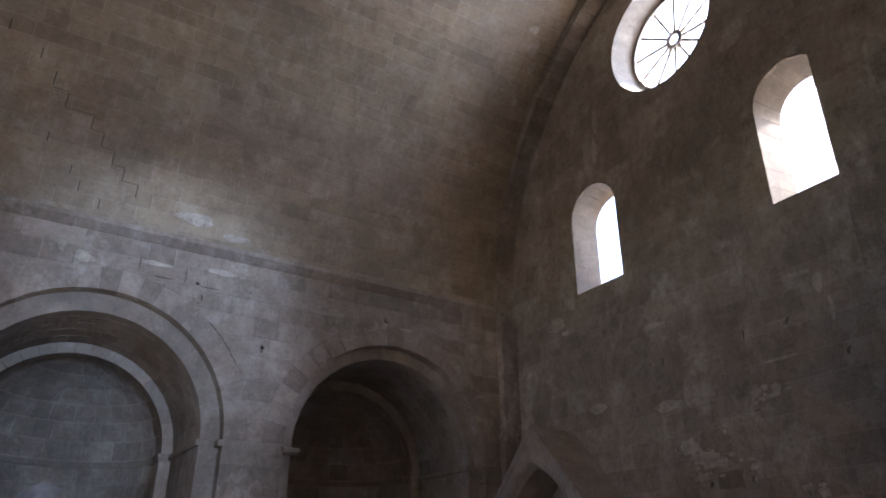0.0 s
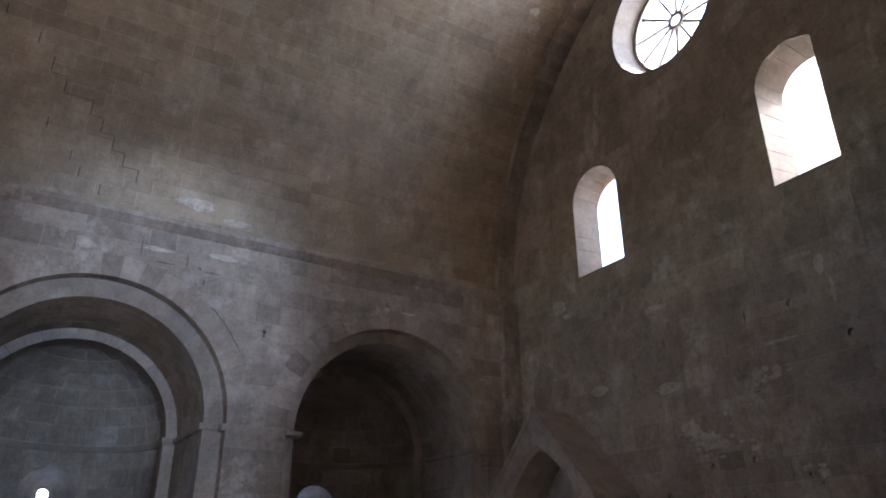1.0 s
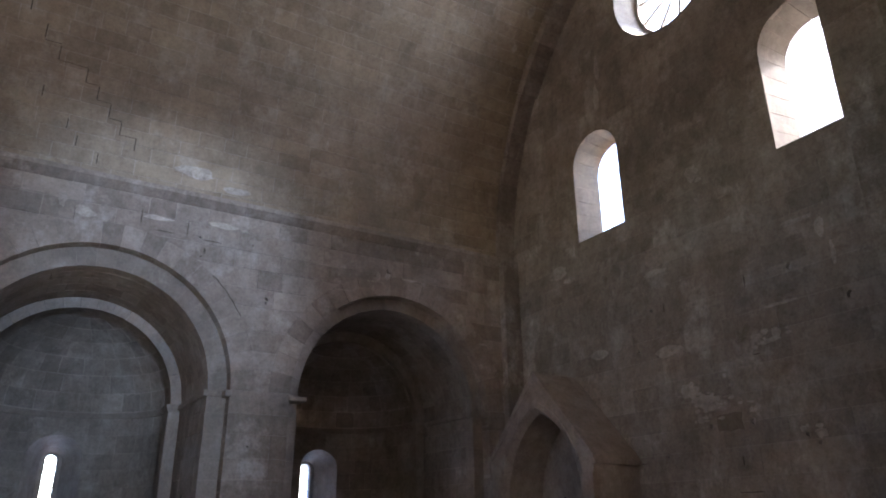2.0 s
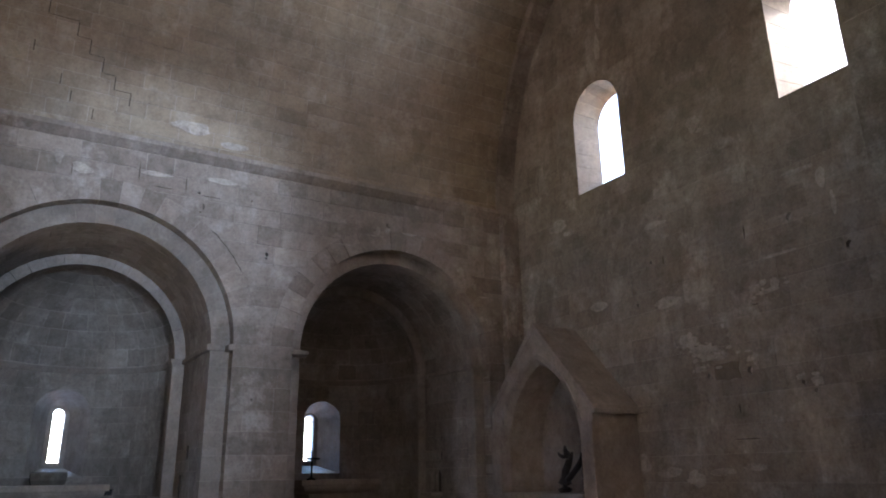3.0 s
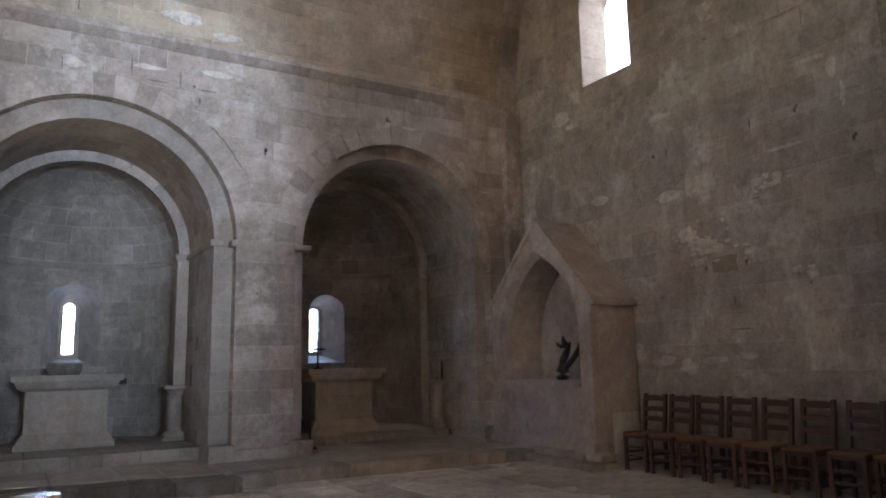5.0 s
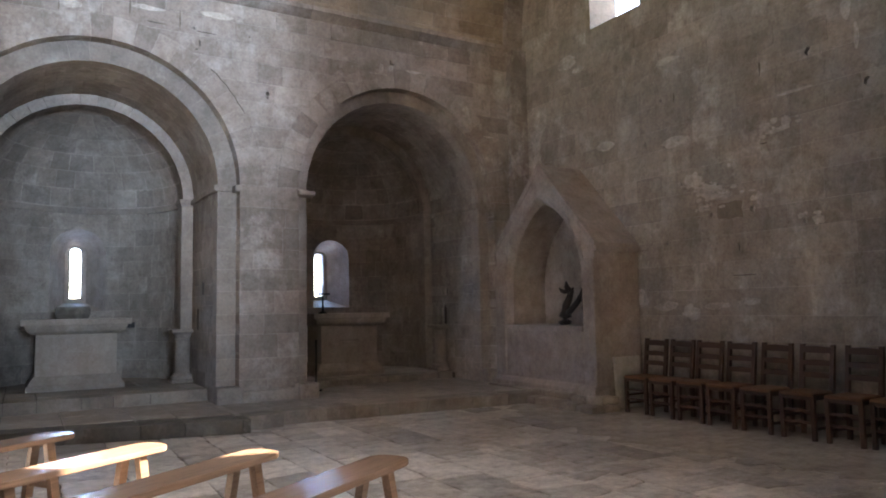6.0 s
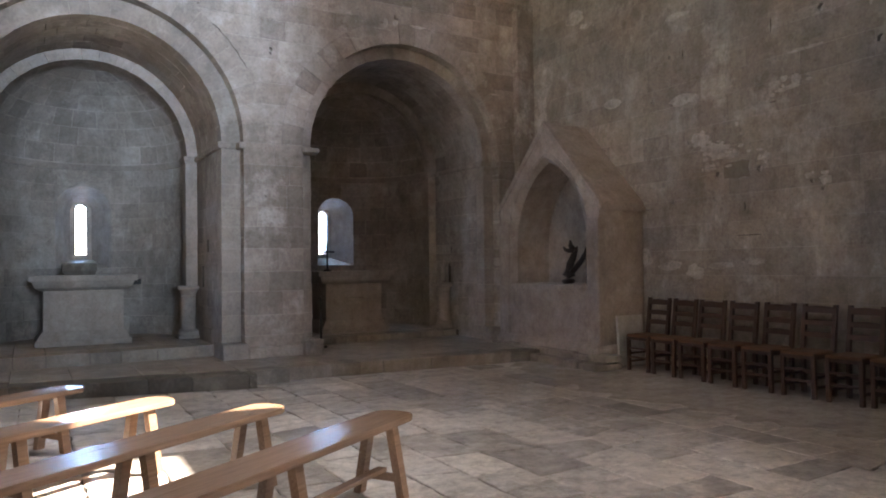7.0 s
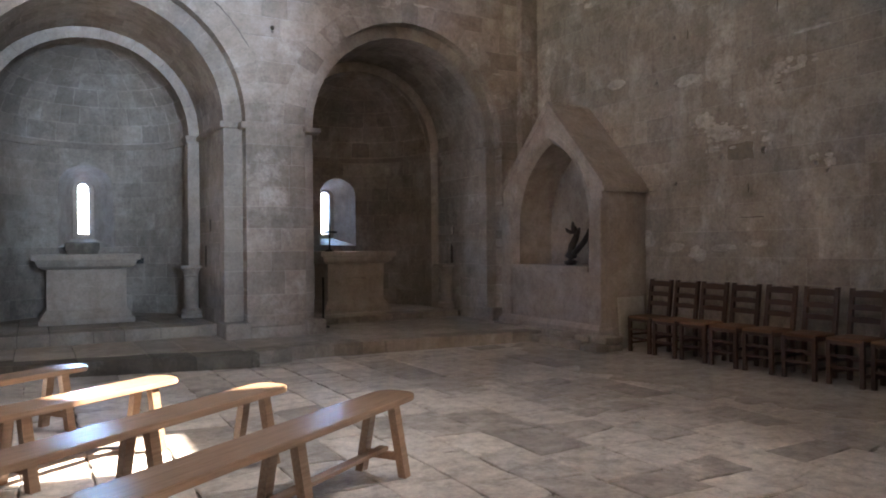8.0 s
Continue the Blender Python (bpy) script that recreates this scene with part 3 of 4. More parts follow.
def lining(front, back, middle, joint=0.0, grow=0.018):
    """One stone of a window's lining: a strip between two open outlines, thickened away from the middle."""
    def tight(poly):
        (u0, v0), (u1, v1) = poly[0], poly[-1]
        k = joint / max(0.01, math.hypot(u1 - u0, v1 - v0))
        return [(u0 + (u1 - u0) * k, v0 + (v1 - v0) * k)] + list(poly[1:-1]) + [(u1 - (u1 - u0) * k, v1 - (v1 - v0) * k)]

    def out(poly):
        return [(u + grow * (u - middle[0]) / max(0.01, math.hypot(u - middle[0], v - middle[1])), v + grow * (v - middle[1]) / max(0.01, math.hypot(u - middle[0], v - middle[1]))) for u, v in poly]
    front, back = tight(front), tight(back)
    loops = [[south(u, v, d) for u, v in p] for p, d in ((front, 0.0), (back, 0.5), (out(back), 0.5), (out(front), 0.0))]
    n = len(front)
    fs = [(k * n + i, k * n + i + 1, (k + 1) % 4 * n + i + 1, (k + 1) % 4 * n + i) for k in range(4) for i in range(n - 1)]
    fs += [(0, n, 2 * n, 3 * n), (n - 1, 2 * n - 1, 3 * n - 1, 4 * n - 1)]
    return bm_of((sum(loops, []), fs))


for i, y in enumerate(WINDOWS):
    win = tagged(new("window_%d" % (i + 1)), "round-headed window with a bare splayed stone reveal", kind="structure")
    a, b = window_outline(i, 0.0, 0), window_outline(i, 0.0, 1)
    n, head = len(a), a[1][1]
    for near, far in ((0, 1), (-1, -2)):
        levels = levels_between(0.0, 1.0, 0.21, rng)
        for k0, k1 in zip(levels, levels[1:]):
            ends = [[(p[near][0] + (p[far][0] - p[near][0]) * k, p[near][1] + (p[far][1] - p[near][1]) * k) for k in (k0 + 0.002, k1 - 0.002)] for p in (a, b)]
            part("reveal_stone", lining(*ends, (WINDOWS[i], head - 0.5)), REVEAL, win)
    for k in range(1, n - 2, 3):
        part("voussoir", lining(a[k:k + 4], b[k:k + 4], (WINDOWS[i], head), 0.0025), REVEAL, win)
    part("sill", lining([a[-1], a[0]], [b[-1], b[0]], (WINDOWS[i], head)), REVEAL, win)
    # pane added to cut the light that enters
    part("pane", bm_of(prism(window_outline(i, 0.008, 1), south, 0.485, 0.491)), (CLEARER_GLASS, GLASS)[i], win, "added glass pane that dims daylight")
wheel = tagged(new("window_3"), "round wheel window with stone spokes round a hub", kind="structure")
part("reveal", tube(disc(0.97), disc(0.86), 0.03, south, 0.0, 0.36), REVEAL, wheel, smooth=False)
part("rim", tube(disc(0.80), disc(0.80), 0.15, south, 0.36, 0.5), REVEAL, wheel)
part("hub", tube(disc(0.09), disc(0.09), 0.06, south, 0.38, 0.48), REVEAL, wheel)
for i in range(12):
    t = 2 * math.pi * i / 12 + 0.13
    bm = bmesh.new()
    add_box(bm, -0.03, 0.03, -0.022, 0.022, 0.13, 0.82, 0.008)
    bmesh.ops.transform(bm, matrix=Matrix.Translation((7.61, MID, 9.04)) @ Matrix.Rotation(t, 4, "X"), verts=bm.verts[:])
    part("spoke", bm, REVEAL, wheel)

PATCHES = ((6.98, 8.2, 0.1, 0.55), (7.04, 7.7, 0.12, 0.6), (4.22, 4.48, 0.45, 0.07), (3.95, 4.33, 0.13, 0.26), (5.95, 2.85, 0.3, 0.24), (5.75, 2.7, 0.36, 0.2), (5.6, 2.62, 0.34, 0.16), (5.85, 2.5, 0.1, 0.14), (5.05, 2.52, 0.1, 0.14),
           (4.36, 2.2, 0.15, 0.12), (4.56, 2.26, 0.08, 0.08), (4.78, 3.24, 0.3, 0.06), (4.68, 3.32, 0.12, 0.16), (8.25, 5.08, 0.5, 0.22), (8.0, 4.9, 0.3, 0.12), (5.46, 5.62, 0.2, 0.24), (3.86, 4.02, 0.06, 0.34), (4.6, 3.62, 0.4, 0.05),
           (6.9, 1.42, 0.25, 0.3), (6.5, 1.3, 0.4, 0.14), (6.1, 1.24, 0.3, 0.2), (5.7, 1.3, 0.4, 0.1), (5.2, 1.34, 0.34, 0.09), (6.2, 3.4, 0.5, 0.14), (7.5, 3.6, 0.4, 0.16), (6.3, 4.5, 0.4, 0.1))
for i, (y, z, w, h) in enumerate(PATCHES):
    part("plaster_patch", ragged((y, z), w, h, south, i), PALE_PLASTER, wall_south)
    part("plaster_patch", ragged((y + 0.1 * w, z - 0.08 * h), w * 0.62, h * 0.6, south, i + 80, 0.006), PALE_PLASTER, wall_south)


def block(y0, y1, z0, z1, mat, seed, proud):
    """A squared stone that stands out of the wall's limewash, its edges worn."""
    q = random.Random(seed)
    poly = []
    for (u0, v0), (u1, v1) in (((y0, z0), (y1, z0)), ((y1, z0), (y1, z1)), ((y1, z1), (y0, z1)), ((y0, z1), (y0, z0))):
        poly += [(u0 + (u1 - u0) * k / 4 + q.uniform(-0.012, 0.012), v0 + (v1 - v0) * k / 4 + q.uniform(-0.012, 0.012)) for k in range(4)]
    part("stone", bm_of(prism(poly, south, -proud, 0.01)), mat, wall_south)


# bare stones: pale ones high up; between the two putlog holes a recess painted dark
for k, (y0, y1, z0, z1) in enumerate(((5.42, 5.75, 4.58, 4.84), (4.16, 4.68, 4.05, 4.33), (4.77, 5.28, 4.2, 4.42), (4.95, 5.2, 3.9, 4.1), (5.95, 6.5, 3.7, 3.96), (4.2, 4.6, 3.7, 3.93), (6.6, 7.1, 4.2, 4.4), (5.3, 5.62, 4.1, 4.34))):
    block(y0, y1, z0, z1, PLASTERED, k, 0.004 + 0.001 * (k % 3))
# raised patch with the recess's shade put into its colour
block(5.28, 5.62, 2.33, 2.52, RECESS_SHADE, 31, 0.0045)
# flaked limewash: a crust of small chips round the holes and over the scars
q = random.Random(17)
for cy, cz, w, h, n in ((5.74, 2.72, 0.34, 0.2, 26), (5.68, 2.5, 0.12, 0.06, 6), (5.1, 2.48, 0.09, 0.08, 8), (4.42, 2.18, 0.12, 0.08, 8), (4.75, 3.27, 0.2, 0.08, 10), (5.48, 5.62, 0.1, 0.12, 8)):
    for _ in range(n):
        y, z = q.gauss(cy, w * 0.6), q.gauss(cz, h * 0.6)
        if min(math.hypot(y - g[0], z - g[1]) - g[2] for g in HOLES) > 0.05:
            part("plaster_chip", ragged((y, z), q.uniform(0.03, 0.11), q.uniform(0.025, 0.07), south, q.random(), q.uniform(0.008, 0.018), 12), PALE_PLASTER, wall_south)
# open joints of the window wall
for k, (y, z, w, h) in enumerate(((5.28, 1.65, 0.36, 0.014), (5.34, 1.98, 0.016, 0.12), (4.96, 4.0, 0.014, 0.2), (6.9, 2.05, 0.3, 0.012), (4.95, 3.12, 0.1, 0.014), (6.2, 3.98, 0.014, 0.12))):
    part("open_joint", ragged((y, z), w, h, south, 200 + k, 0.0075, 12), JOINT, wall_south)

# wall rib on the south wall, and its corner pilasters
wall_rib = structure("wall_rib", box(6.86, 7.19, 9.27, 9.42, -0.1, 5.6, 0.012), ASHLAR, "stone wall rib and corner pilaster beside the vault")
for s in (1, -1):
    n, lo, hi = 30, radians(0.5), math.acos((MID - VC[0]) / VR) + 0.01
    for i in range(n):
        a0, a1 = lo + (hi - lo) * i / n + 0.0006, lo + (hi - lo) * (i + 1) / n - 0.0006
        deep = 0.17 if a0 > radians(31) else 0.11
        seg = []
        for r, ang in ((VR + 0.03, a0), (VR + 0.03, a1), (VR - deep, a1), (VR - deep, a0)):
            yy, zz = VC[0] + r * math.cos(ang), VC[1] + r * math.sin(ang)
            seg.append((yy if s == 1 else 2 * MID - yy, zz))
        part("rib_stone", bm_of(prism(seg, lambda u, v, d: (d, u, v), 6.86 - (0.03 if deep > 0.15 else 0), 7.19)), ASHLAR, wall_rib)
wall_pier = structure("wall_pier", box(7.0, 7.19, 1.72, 3.335, -0.1, 11.2, 0.01), MORTAR, "broad flat stone pier against the window wall")
polys = course_stones(1.72, 3.345, levels_between(0.0, 11.2, 0.34, rng), [], rng, (0.4, 0.9), 0.006)
lay("stone", polys, lambda u, v, d: (6.996 + d, u, v), PLASTERED, wall_pier, rng, thick=0.05)
part("pilaster", box(6.86, 7.19, 1.56, 1.71, -0.1, 5.6, 0.012), ASHLAR, wall_rib)

# vault: shell and coursed stones in one mesh
bm = bmesh.new()
hi = math.acos((MID - VC[0]) / VR)
verts, faces, slots = [], [], []


def vault_place(x, ang, r, s):
    yy, zz = VC[0] + r * math.cos(ang), VC[1] + r * math.sin(ang)
    return (x, yy if s == 1 else 2 * MID - yy, zz)


def vault_piece(x0, x1, a0, a1, r0, r1, s, slot):
    b = len(verts)
    verts.extend(vault_place(x, a, r, s) for r in (r0, r1) for x, a in ((x0, a0), (x1, a0), (x1, a1), (x0, a1)))
    for f in ((0, 1, 2, 3), (7, 6, 5, 4), (0, 4, 5, 1), (1, 5, 6, 2), (2, 6, 7, 3), (3, 7, 4, 0)):
        faces.append(tuple(b + i for i in f))
        slots.append(slot)


rows = 34
for s in (1, -1):
    for j in range(rows):
        a0, a1 = hi * j / rows, hi * (j + 1) / rows
        vault_piece(-6.6, 7.2, a0, a1 + (0.02 if j == rows - 1 else 0), VR + 0.005, VR + 0.35, s, 1)
        x = -6.6 + rng.uniform(0, 0.4)
        g = 0.0035 / VR
        while x < 7.19:
            w = rng.uniform(0.3, 0.85)
            f = rng.uniform(-0.003, 0.003)
            vault_piece(x + 0.004, min(x + w - 0.004, 7.19), a0 + g, a1 - g, VR + f, VR + 0.03, s, 0)
            x += w
me = bpy.data.meshes.new("ceiling")
me.from_pydata(verts, [], faces)
me.validate()
ceiling = structure("ceiling", me, VAULT_STONE, "pointed barrel vault of coursed tan limestone")
me.materials.append(MORTAR)
me.polygons.foreach_set("material_index", slots)

# open joints in the vault: their shade painted on as near-black strips
OPEN = ((-0.43, 19.1), (-0.23, 16.7), (0.13, 14.6), (0.3, 12.6), (0.48, 10.5), (0.65, 8.3), (0.86, 6.5), (0.02, 7.3), (0.16, 5.2), (0.44, 3.3), (-0.33, 11.0), (-0.65, 22.0), (-1.07, 24.5))
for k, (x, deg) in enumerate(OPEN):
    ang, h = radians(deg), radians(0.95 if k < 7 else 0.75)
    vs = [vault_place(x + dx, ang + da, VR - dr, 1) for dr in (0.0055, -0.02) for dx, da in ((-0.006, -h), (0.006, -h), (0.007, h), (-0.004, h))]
    part("open_joint", bm_of((vs, [(0, 1, 2, 3), (7, 6, 5, 4), (0, 4, 5, 1), (1, 5, 6, 2), (2, 6, 7, 3), (3, 7, 4, 0)])), JOINT_SHADE, ceiling)

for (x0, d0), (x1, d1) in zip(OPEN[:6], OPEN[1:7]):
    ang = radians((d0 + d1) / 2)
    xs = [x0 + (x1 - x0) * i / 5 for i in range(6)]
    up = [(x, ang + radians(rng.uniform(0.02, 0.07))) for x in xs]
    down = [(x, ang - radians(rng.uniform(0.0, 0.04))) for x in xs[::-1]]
    part("open_joint", bm_of(prism(up + down, lambda u, v, d: vault_place(u, v, VR + d, 1), -0.0055, 0.02)), JOINT_SHADE, ceiling)

# cracks over the apse arch and in the pier's side: shade painted as near-black strips
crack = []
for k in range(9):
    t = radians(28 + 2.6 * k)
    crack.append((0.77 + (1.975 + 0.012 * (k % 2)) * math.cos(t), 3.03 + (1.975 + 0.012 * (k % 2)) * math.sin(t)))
part("open_joint", bm_of(prism(crack + [(u + 0.009, v + 0.006) for u, v in crack[::-1]], east, -0.0045, 0.01)), JOINT_SHADE, wall_east)
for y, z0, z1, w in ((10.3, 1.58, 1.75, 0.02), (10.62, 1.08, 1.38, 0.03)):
    part("open_joint", box(2.184, 2.2, y - w / 2, y + w / 2, z0, z1), JOINT_SHADE, wall_east)
for i, (x, deg, w, h) in enumerate(((6.45, 49.6, 0.22, 3.2), (6.55, 46.5, 0.16, 2.4), (6.3, 52.5, 0.2, 1.6), (1.7, 4.5, 0.6, 2.2), (2.3, 3.0, 0.4, 1.5), (6.5, 39.8, 0.12, 1.6))):
    part("plaster_patch", ragged((x, radians(deg)), w, radians(h), lambda u, v, d: vault_place(u, v, VR + d, 1), 40 + i, 0.0055), PALE_PLASTER, ceiling)

CHIPS = ((1.08, 5.2, 0.014, 0.28), (1.68, 5.12, 0.014, 0.26), (1.93, 4.86, 0.03, 0.1), (1.89, 4.76, 0.04, 0.03), (2.83, 4.24, 0.03, 0.05), (2.58, 5.05, 0.02, 0.04), (0.3, 5.05, 0.012, 0.2), (2.0, 5.0, 0.3, 0.012), (1.4, 5.02, 0.3, 0.01))
for k, (x, z, w, h) in enumerate(CHIPS):
    part("open_joint", ragged((x, z), w, h, east, 300 + k, 0.0085, 14), JOINT, wall_east)
# pale lime runs round the arches
SMEARS = ((4.55, 4.92, 0.1, 0.16), (4.72, 4.97, 0.1, 0.12), (5.1, 4.95, 0.3, 0.05), (3.75, 4.95, 0.35, 0.04), (4.0, 4.62, 0.34, 0.03), (4.5, 4.83, 0.3, 0.03), (6.05, 4.5, 0.12, 0.12), (6.3, 4.25, 0.1, 0.14), (6.5, 4.08, 0.2, 0.03),
          (0.4, 5.1, 0.3, 0.16), (0.15, 5.2, 0.12, 0.22), (1.3, 5.2, 0.4, 0.08), (2.1, 5.25, 0.5, 0.1))
for k, (x, z, w, h) in enumerate(SMEARS):
    part("plaster_patch", ragged((x, z), w, h, east, 340 + k, 0.0075, 22), PALE_PLASTER, wall_east)

# west wall with the arch to the nave, the far end, the nave
structure("wall_west", carve(box(-6.6, 7.186, 0.9, 1.56, -0.3, 11.6), [bm_of(prism(arch_poly(-0.2, 4.3, 4.8, -0.5, 32), lambda u, v, d: (u, d, v), 0.5, 2.0))]), ASHLAR, "limestone wall with a wide arch to the nave")
# unseen round-headed openings added here for the fill lamps
structure("wall_north", carve(box(-6.6, -6.2, 1.56, 9.412, -0.3, 11.6), [bm_of(prism(arch_poly(y, 6.65, 0.49, 5.42, 20), lambda u, v, d: (d, u, v), -7.0, -6.0)) for y in FILL_OPENINGS_NORTH]), ASHLAR, "plain limestone end wall with two added openings for fill light")
structure("wall_nave_arch", carve(box(-6.6, 7.186, -1.5, -1.1, -0.3, 11.6), [bm_of(prism(arch_poly(1.15, 4.4, 1.1, -0.5, 32), lambda u, v, d: (u, d, v), -2.0, 0.0))]), ASHLAR, "limestone wall with a tall arch to the nave")
structure("wall_crossing_north", box(-6.6, -6.2, -1.1, 0.9, -0.3, 11.6), ASHLAR, "plain limestone wall")
structure("wall_crossing_south", box(6.8, 7.18, -1.1, 0.9, -0.3, 11.6), ASHLAR, "plain limestone wall")
structure("ceiling_crossing", box(-6.6, 7.186, -1.5, 1.2, 11.6, 12.0), ASHLAR, "plain stone ceiling")
# each nave side wall has one opening added for a fill lamp
structure("wall_nave_north", carve(box(-4.4, -4.0, -17.0, -1.5, -0.3, 9.4), [bm_of(prism(arch_poly(-11.5, 6.5, 0.52, 5.0, 20), lambda u, v, d: (d, u, v), -4.9, -3.5))]), ASHLAR, "plain limestone nave wall with one added opening for fill light")
structure("wall_nave_south", carve(box(5.2, 5.6, -17.0, -1.5, -0.3, 9.4), [bm_of(prism(arch_poly(-11.5, 6.5, 0.52, 5.0, 20), lambda u, v, d: (d, u, v), 4.7, 6.1))]), ASHLAR, "plain limestone nave wall with one added opening for fill light")
structure("wall_nave_west", carve(box(-4.4, 5.6, -17.4, -17.0, -0.3, 9.4), [bm_of(prism(arch_poly(0.85, 3.9, 0.9, 2.3, 16), lambda u, v, d: (u, d, v), -18.0, -16.0))]), ASHLAR, "plain limestone nave end wall with one window")
structure("ceiling_nave", box(-4.4, 5.6, -17.4, -1.5, 9.4, 9.8), ASHLAR, "plain stone nave ceiling")


# floor, platform and steps
def step_front(x):
    if x < 2.22:
        return 7.95 + (2.2 - x) * 0.25
    if x < 2.66:
        return 8.16
    return 8.28 - (x - 2.8) * 0.09


floor = structure("floor", box(-6.6, 7.19, -17.2, 9.5, -0.3, -0.016), EARTH, "worn grey stone slab floor")
platform = structure("floor_platform", bm_of(prism([(-6.2, 9.2), (-0.3, 8.65), (2.1, 8.1), (2.3, 8.3), (7.18, 8.05), (7.18, 10.6), (-6.2, 10.6)], lambda u, v, d: (u, v, d), -0.1, 0.14)), EARTH, "low stone platform before the apses")
apse_floor = structure("floor_apse", box(-0.7, 2.25, 9.97, 12.82, -0.1, 0.295), EARTH, "raised stone floor of the apse")
chapel_floor = structure("floor_chapel", box(3.5, 6.4, 10.42, 12.82, -0.1, 0.245), EARTH, "raised stone floor of the side apse")

# ---- things ----
def thing(name, label, category, at=(0, 0, 0), group=""):
    ob = tagged(new(name), label, category, group)
    ob.location = at
    return ob


def moulded(x0, x1, y0, y1, levels):
    """A block whose sides follow (z, inset) pairs."""
    n = len(levels)
    vs, fs = [], []
    for z, i in levels:
        vs += [(x0 + i, y0 + i, z), (x1 - i, y0 + i, z), (x1 - i, y1 - i, z), (x0 + i, y1 - i, z)]
    for k in range(n - 1):
        for j in range(4):
            fs.append((4 * k + j, 4 * k + (j + 1) % 4, 4 * k + 4 + (j + 1) % 4, 4 * k + 4 + j))
    fs += [(0, 3, 2, 1), tuple(range(4 * n - 4, 4 * n))]
    return bm_of((vs, fs))


def altar(cx, front, base, top, label):
    """Stone altar: flared foot, block, cavetto and slab."""
    t = thing("altar", label, "altar", (cx, front, base), "stone altars in the apses")
    h = top - base
    part("foot", moulded(-0.6, 0.6, 0, 0.82, [(0, 0), (0.07, 0.0), (0.09, 0.02), (0.2, 0.09)]), ALTAR_STONE, t)
    body = part("block", box(-0.5, 0.5, 0.09, 0.74, 0.19, h - 0.21, 0.008), ALTAR_STONE, t)
    part("cavetto", moulded(-0.63, 0.63, -0.03, 0.86, [(h - 0.21, 0.12), (h - 0.19, 0.07), (h - 0.165, 0.03), (h - 0.125, 0.01), (h - 0.085, 0.0)]), ALTAR_STONE, t)
    part("slab", box(-0.675, 0.675, -0.06, 0.88, h - 0.085, h, 0.012), ALTAR_STONE, t)
    # worn carved lines that can no longer be read
    for k, (z, w) in enumerate(((0.56, 0.34), (0.51, 0.22))):
        part("inscription", box(-w / 2, w / 2, 0.086, 0.1, z, z + 0.016), APSE_STONE, body)
    return t


altar(0.68, 10.96, 0.31, 1.275, "pale stone altar with a moulded slab before a slit window")
altar(4.72, 10.96, 0.26, 1.275, "stone altar with flared foot in the dark side apse")

# low stone trough on the first altar
t = thing("stone_box", "low dark stone box on the altar slab", "box", (0.64, 11.45, 1.275))
part("body", moulded(-0.22, 0.22, -0.13, 0.13, [(0, 0.03), (0.06, 0.0), (0.15, 0.0), (0.17, 0.02)]), RISER_DARK, t)
t = thing("bracket", "small dark iron bracket at the altar slab's end", "bracket", (1.35, 11.05, 1.16))
part("arm", box(-0.05, 0.06, -0.03, 0.03, -0.03, 0.05, 0.008), IRON, t)

# standing cross
t = thing("cross", "thin dark metal cross standing on the side altar", "cross", (4.27, 11.1, 1.275))
part("base", lathe([(0.07, 0), (0.07, 0.015), (0.025, 0.04), (0.012, 0.05)], 16), IRON, t)
part("upright", box(-0.012, 0.012, -0.008, 0.008, 0.04, 0.46, 0.003), IRON, t)
part("crossbar", box(-0.125, 0.125, -0.0085, 0.0085, 0.305, 0.333, 0.003), IRON, t)


def short_column(t, h, r, dx=0.0, dy=0.0):
    """Turned base, shaft and capital of a short column, h high, as parts of t."""
    at = (dx, dy, 0)
    base = part("base", lathe([(r * 1.5, 0.045), (r * 1.5, 0.1), (r * 1.1, 0.13), (r * 1.05, 0.15)], 20, centre=at), DRESSED, t)
    part("plinth", box(dx - r * 1.65, dx + r * 1.65, dy - r * 1.65, dy + r * 1.65, 0, 0.05, 0.01), DRESSED, base)
    part("shaft", lathe([(r, 0.14), (r * 1.05, 0.3), (r, h - 0.16)], 20, centre=at), DRESSED, t)
    capital = part("capital", lathe([(r, h - 0.17), (r * 1.15, h - 0.155), (r, h - 0.14), (r * 1.2, h - 0.08), (r * 1.6, h - 0.045)], 20, centre=at), DRESSED, t)
    part("abacus", box(dx - r * 1.7, dx + r * 1.7, dy - r * 1.7, dy + r * 1.7, h - 0.046, h, 0.01), DRESSED, capital)


def colonnette(x, y, base, label, dx):
    """Short column and the flat shaft that stands on it."""
    t = thing("colonnette", label, "column", (x, y, base), "colonnettes of the apses")
    h = 1.09 - base
    short_column(t, h, 0.105, dx, -0.07)
    part("upper_shaft", box(-0.088, 0.088, -0.11, 0.14, h - 0.002, 2.95 - base, 0.015), DRESSED, t)
    part("impost", moulded(-0.125, 0.125, -0.15, 0.16, [(2.92 - base, 0.04), (2.98 - base, 0.01), (3.03 - base, 0.0)]), DRESSED, t)
    return t


for a in (ARCH_1, ARCH_2):
    for s in (-1, 1):
        if a is ARCH_1 or s == -1:
            colonnette(a["c"] + s * (a["r2"] - 0.08), 11.25, a["floor"], "short worn stone colonnette carrying a flat shaft", -0.045 * s)
# the side apse keeps a plain full shaft, and a short column under the niche in the jamb
t = thing("wall_shaft", "flat worn stone shaft in the side apse's corner", "column", (6.31, 11.27, 0.26))
part("shaft", box(-0.085, 0.085, -0.11, 0.14, 0.0, 2.69, 0.015), DRESSED, t)
part("impost", moulded(-0.125, 0.125, -0.15, 0.16, [(2.66, 0.04), (2.72, 0.01), (2.77, 0.0)]), DRESSED, t)
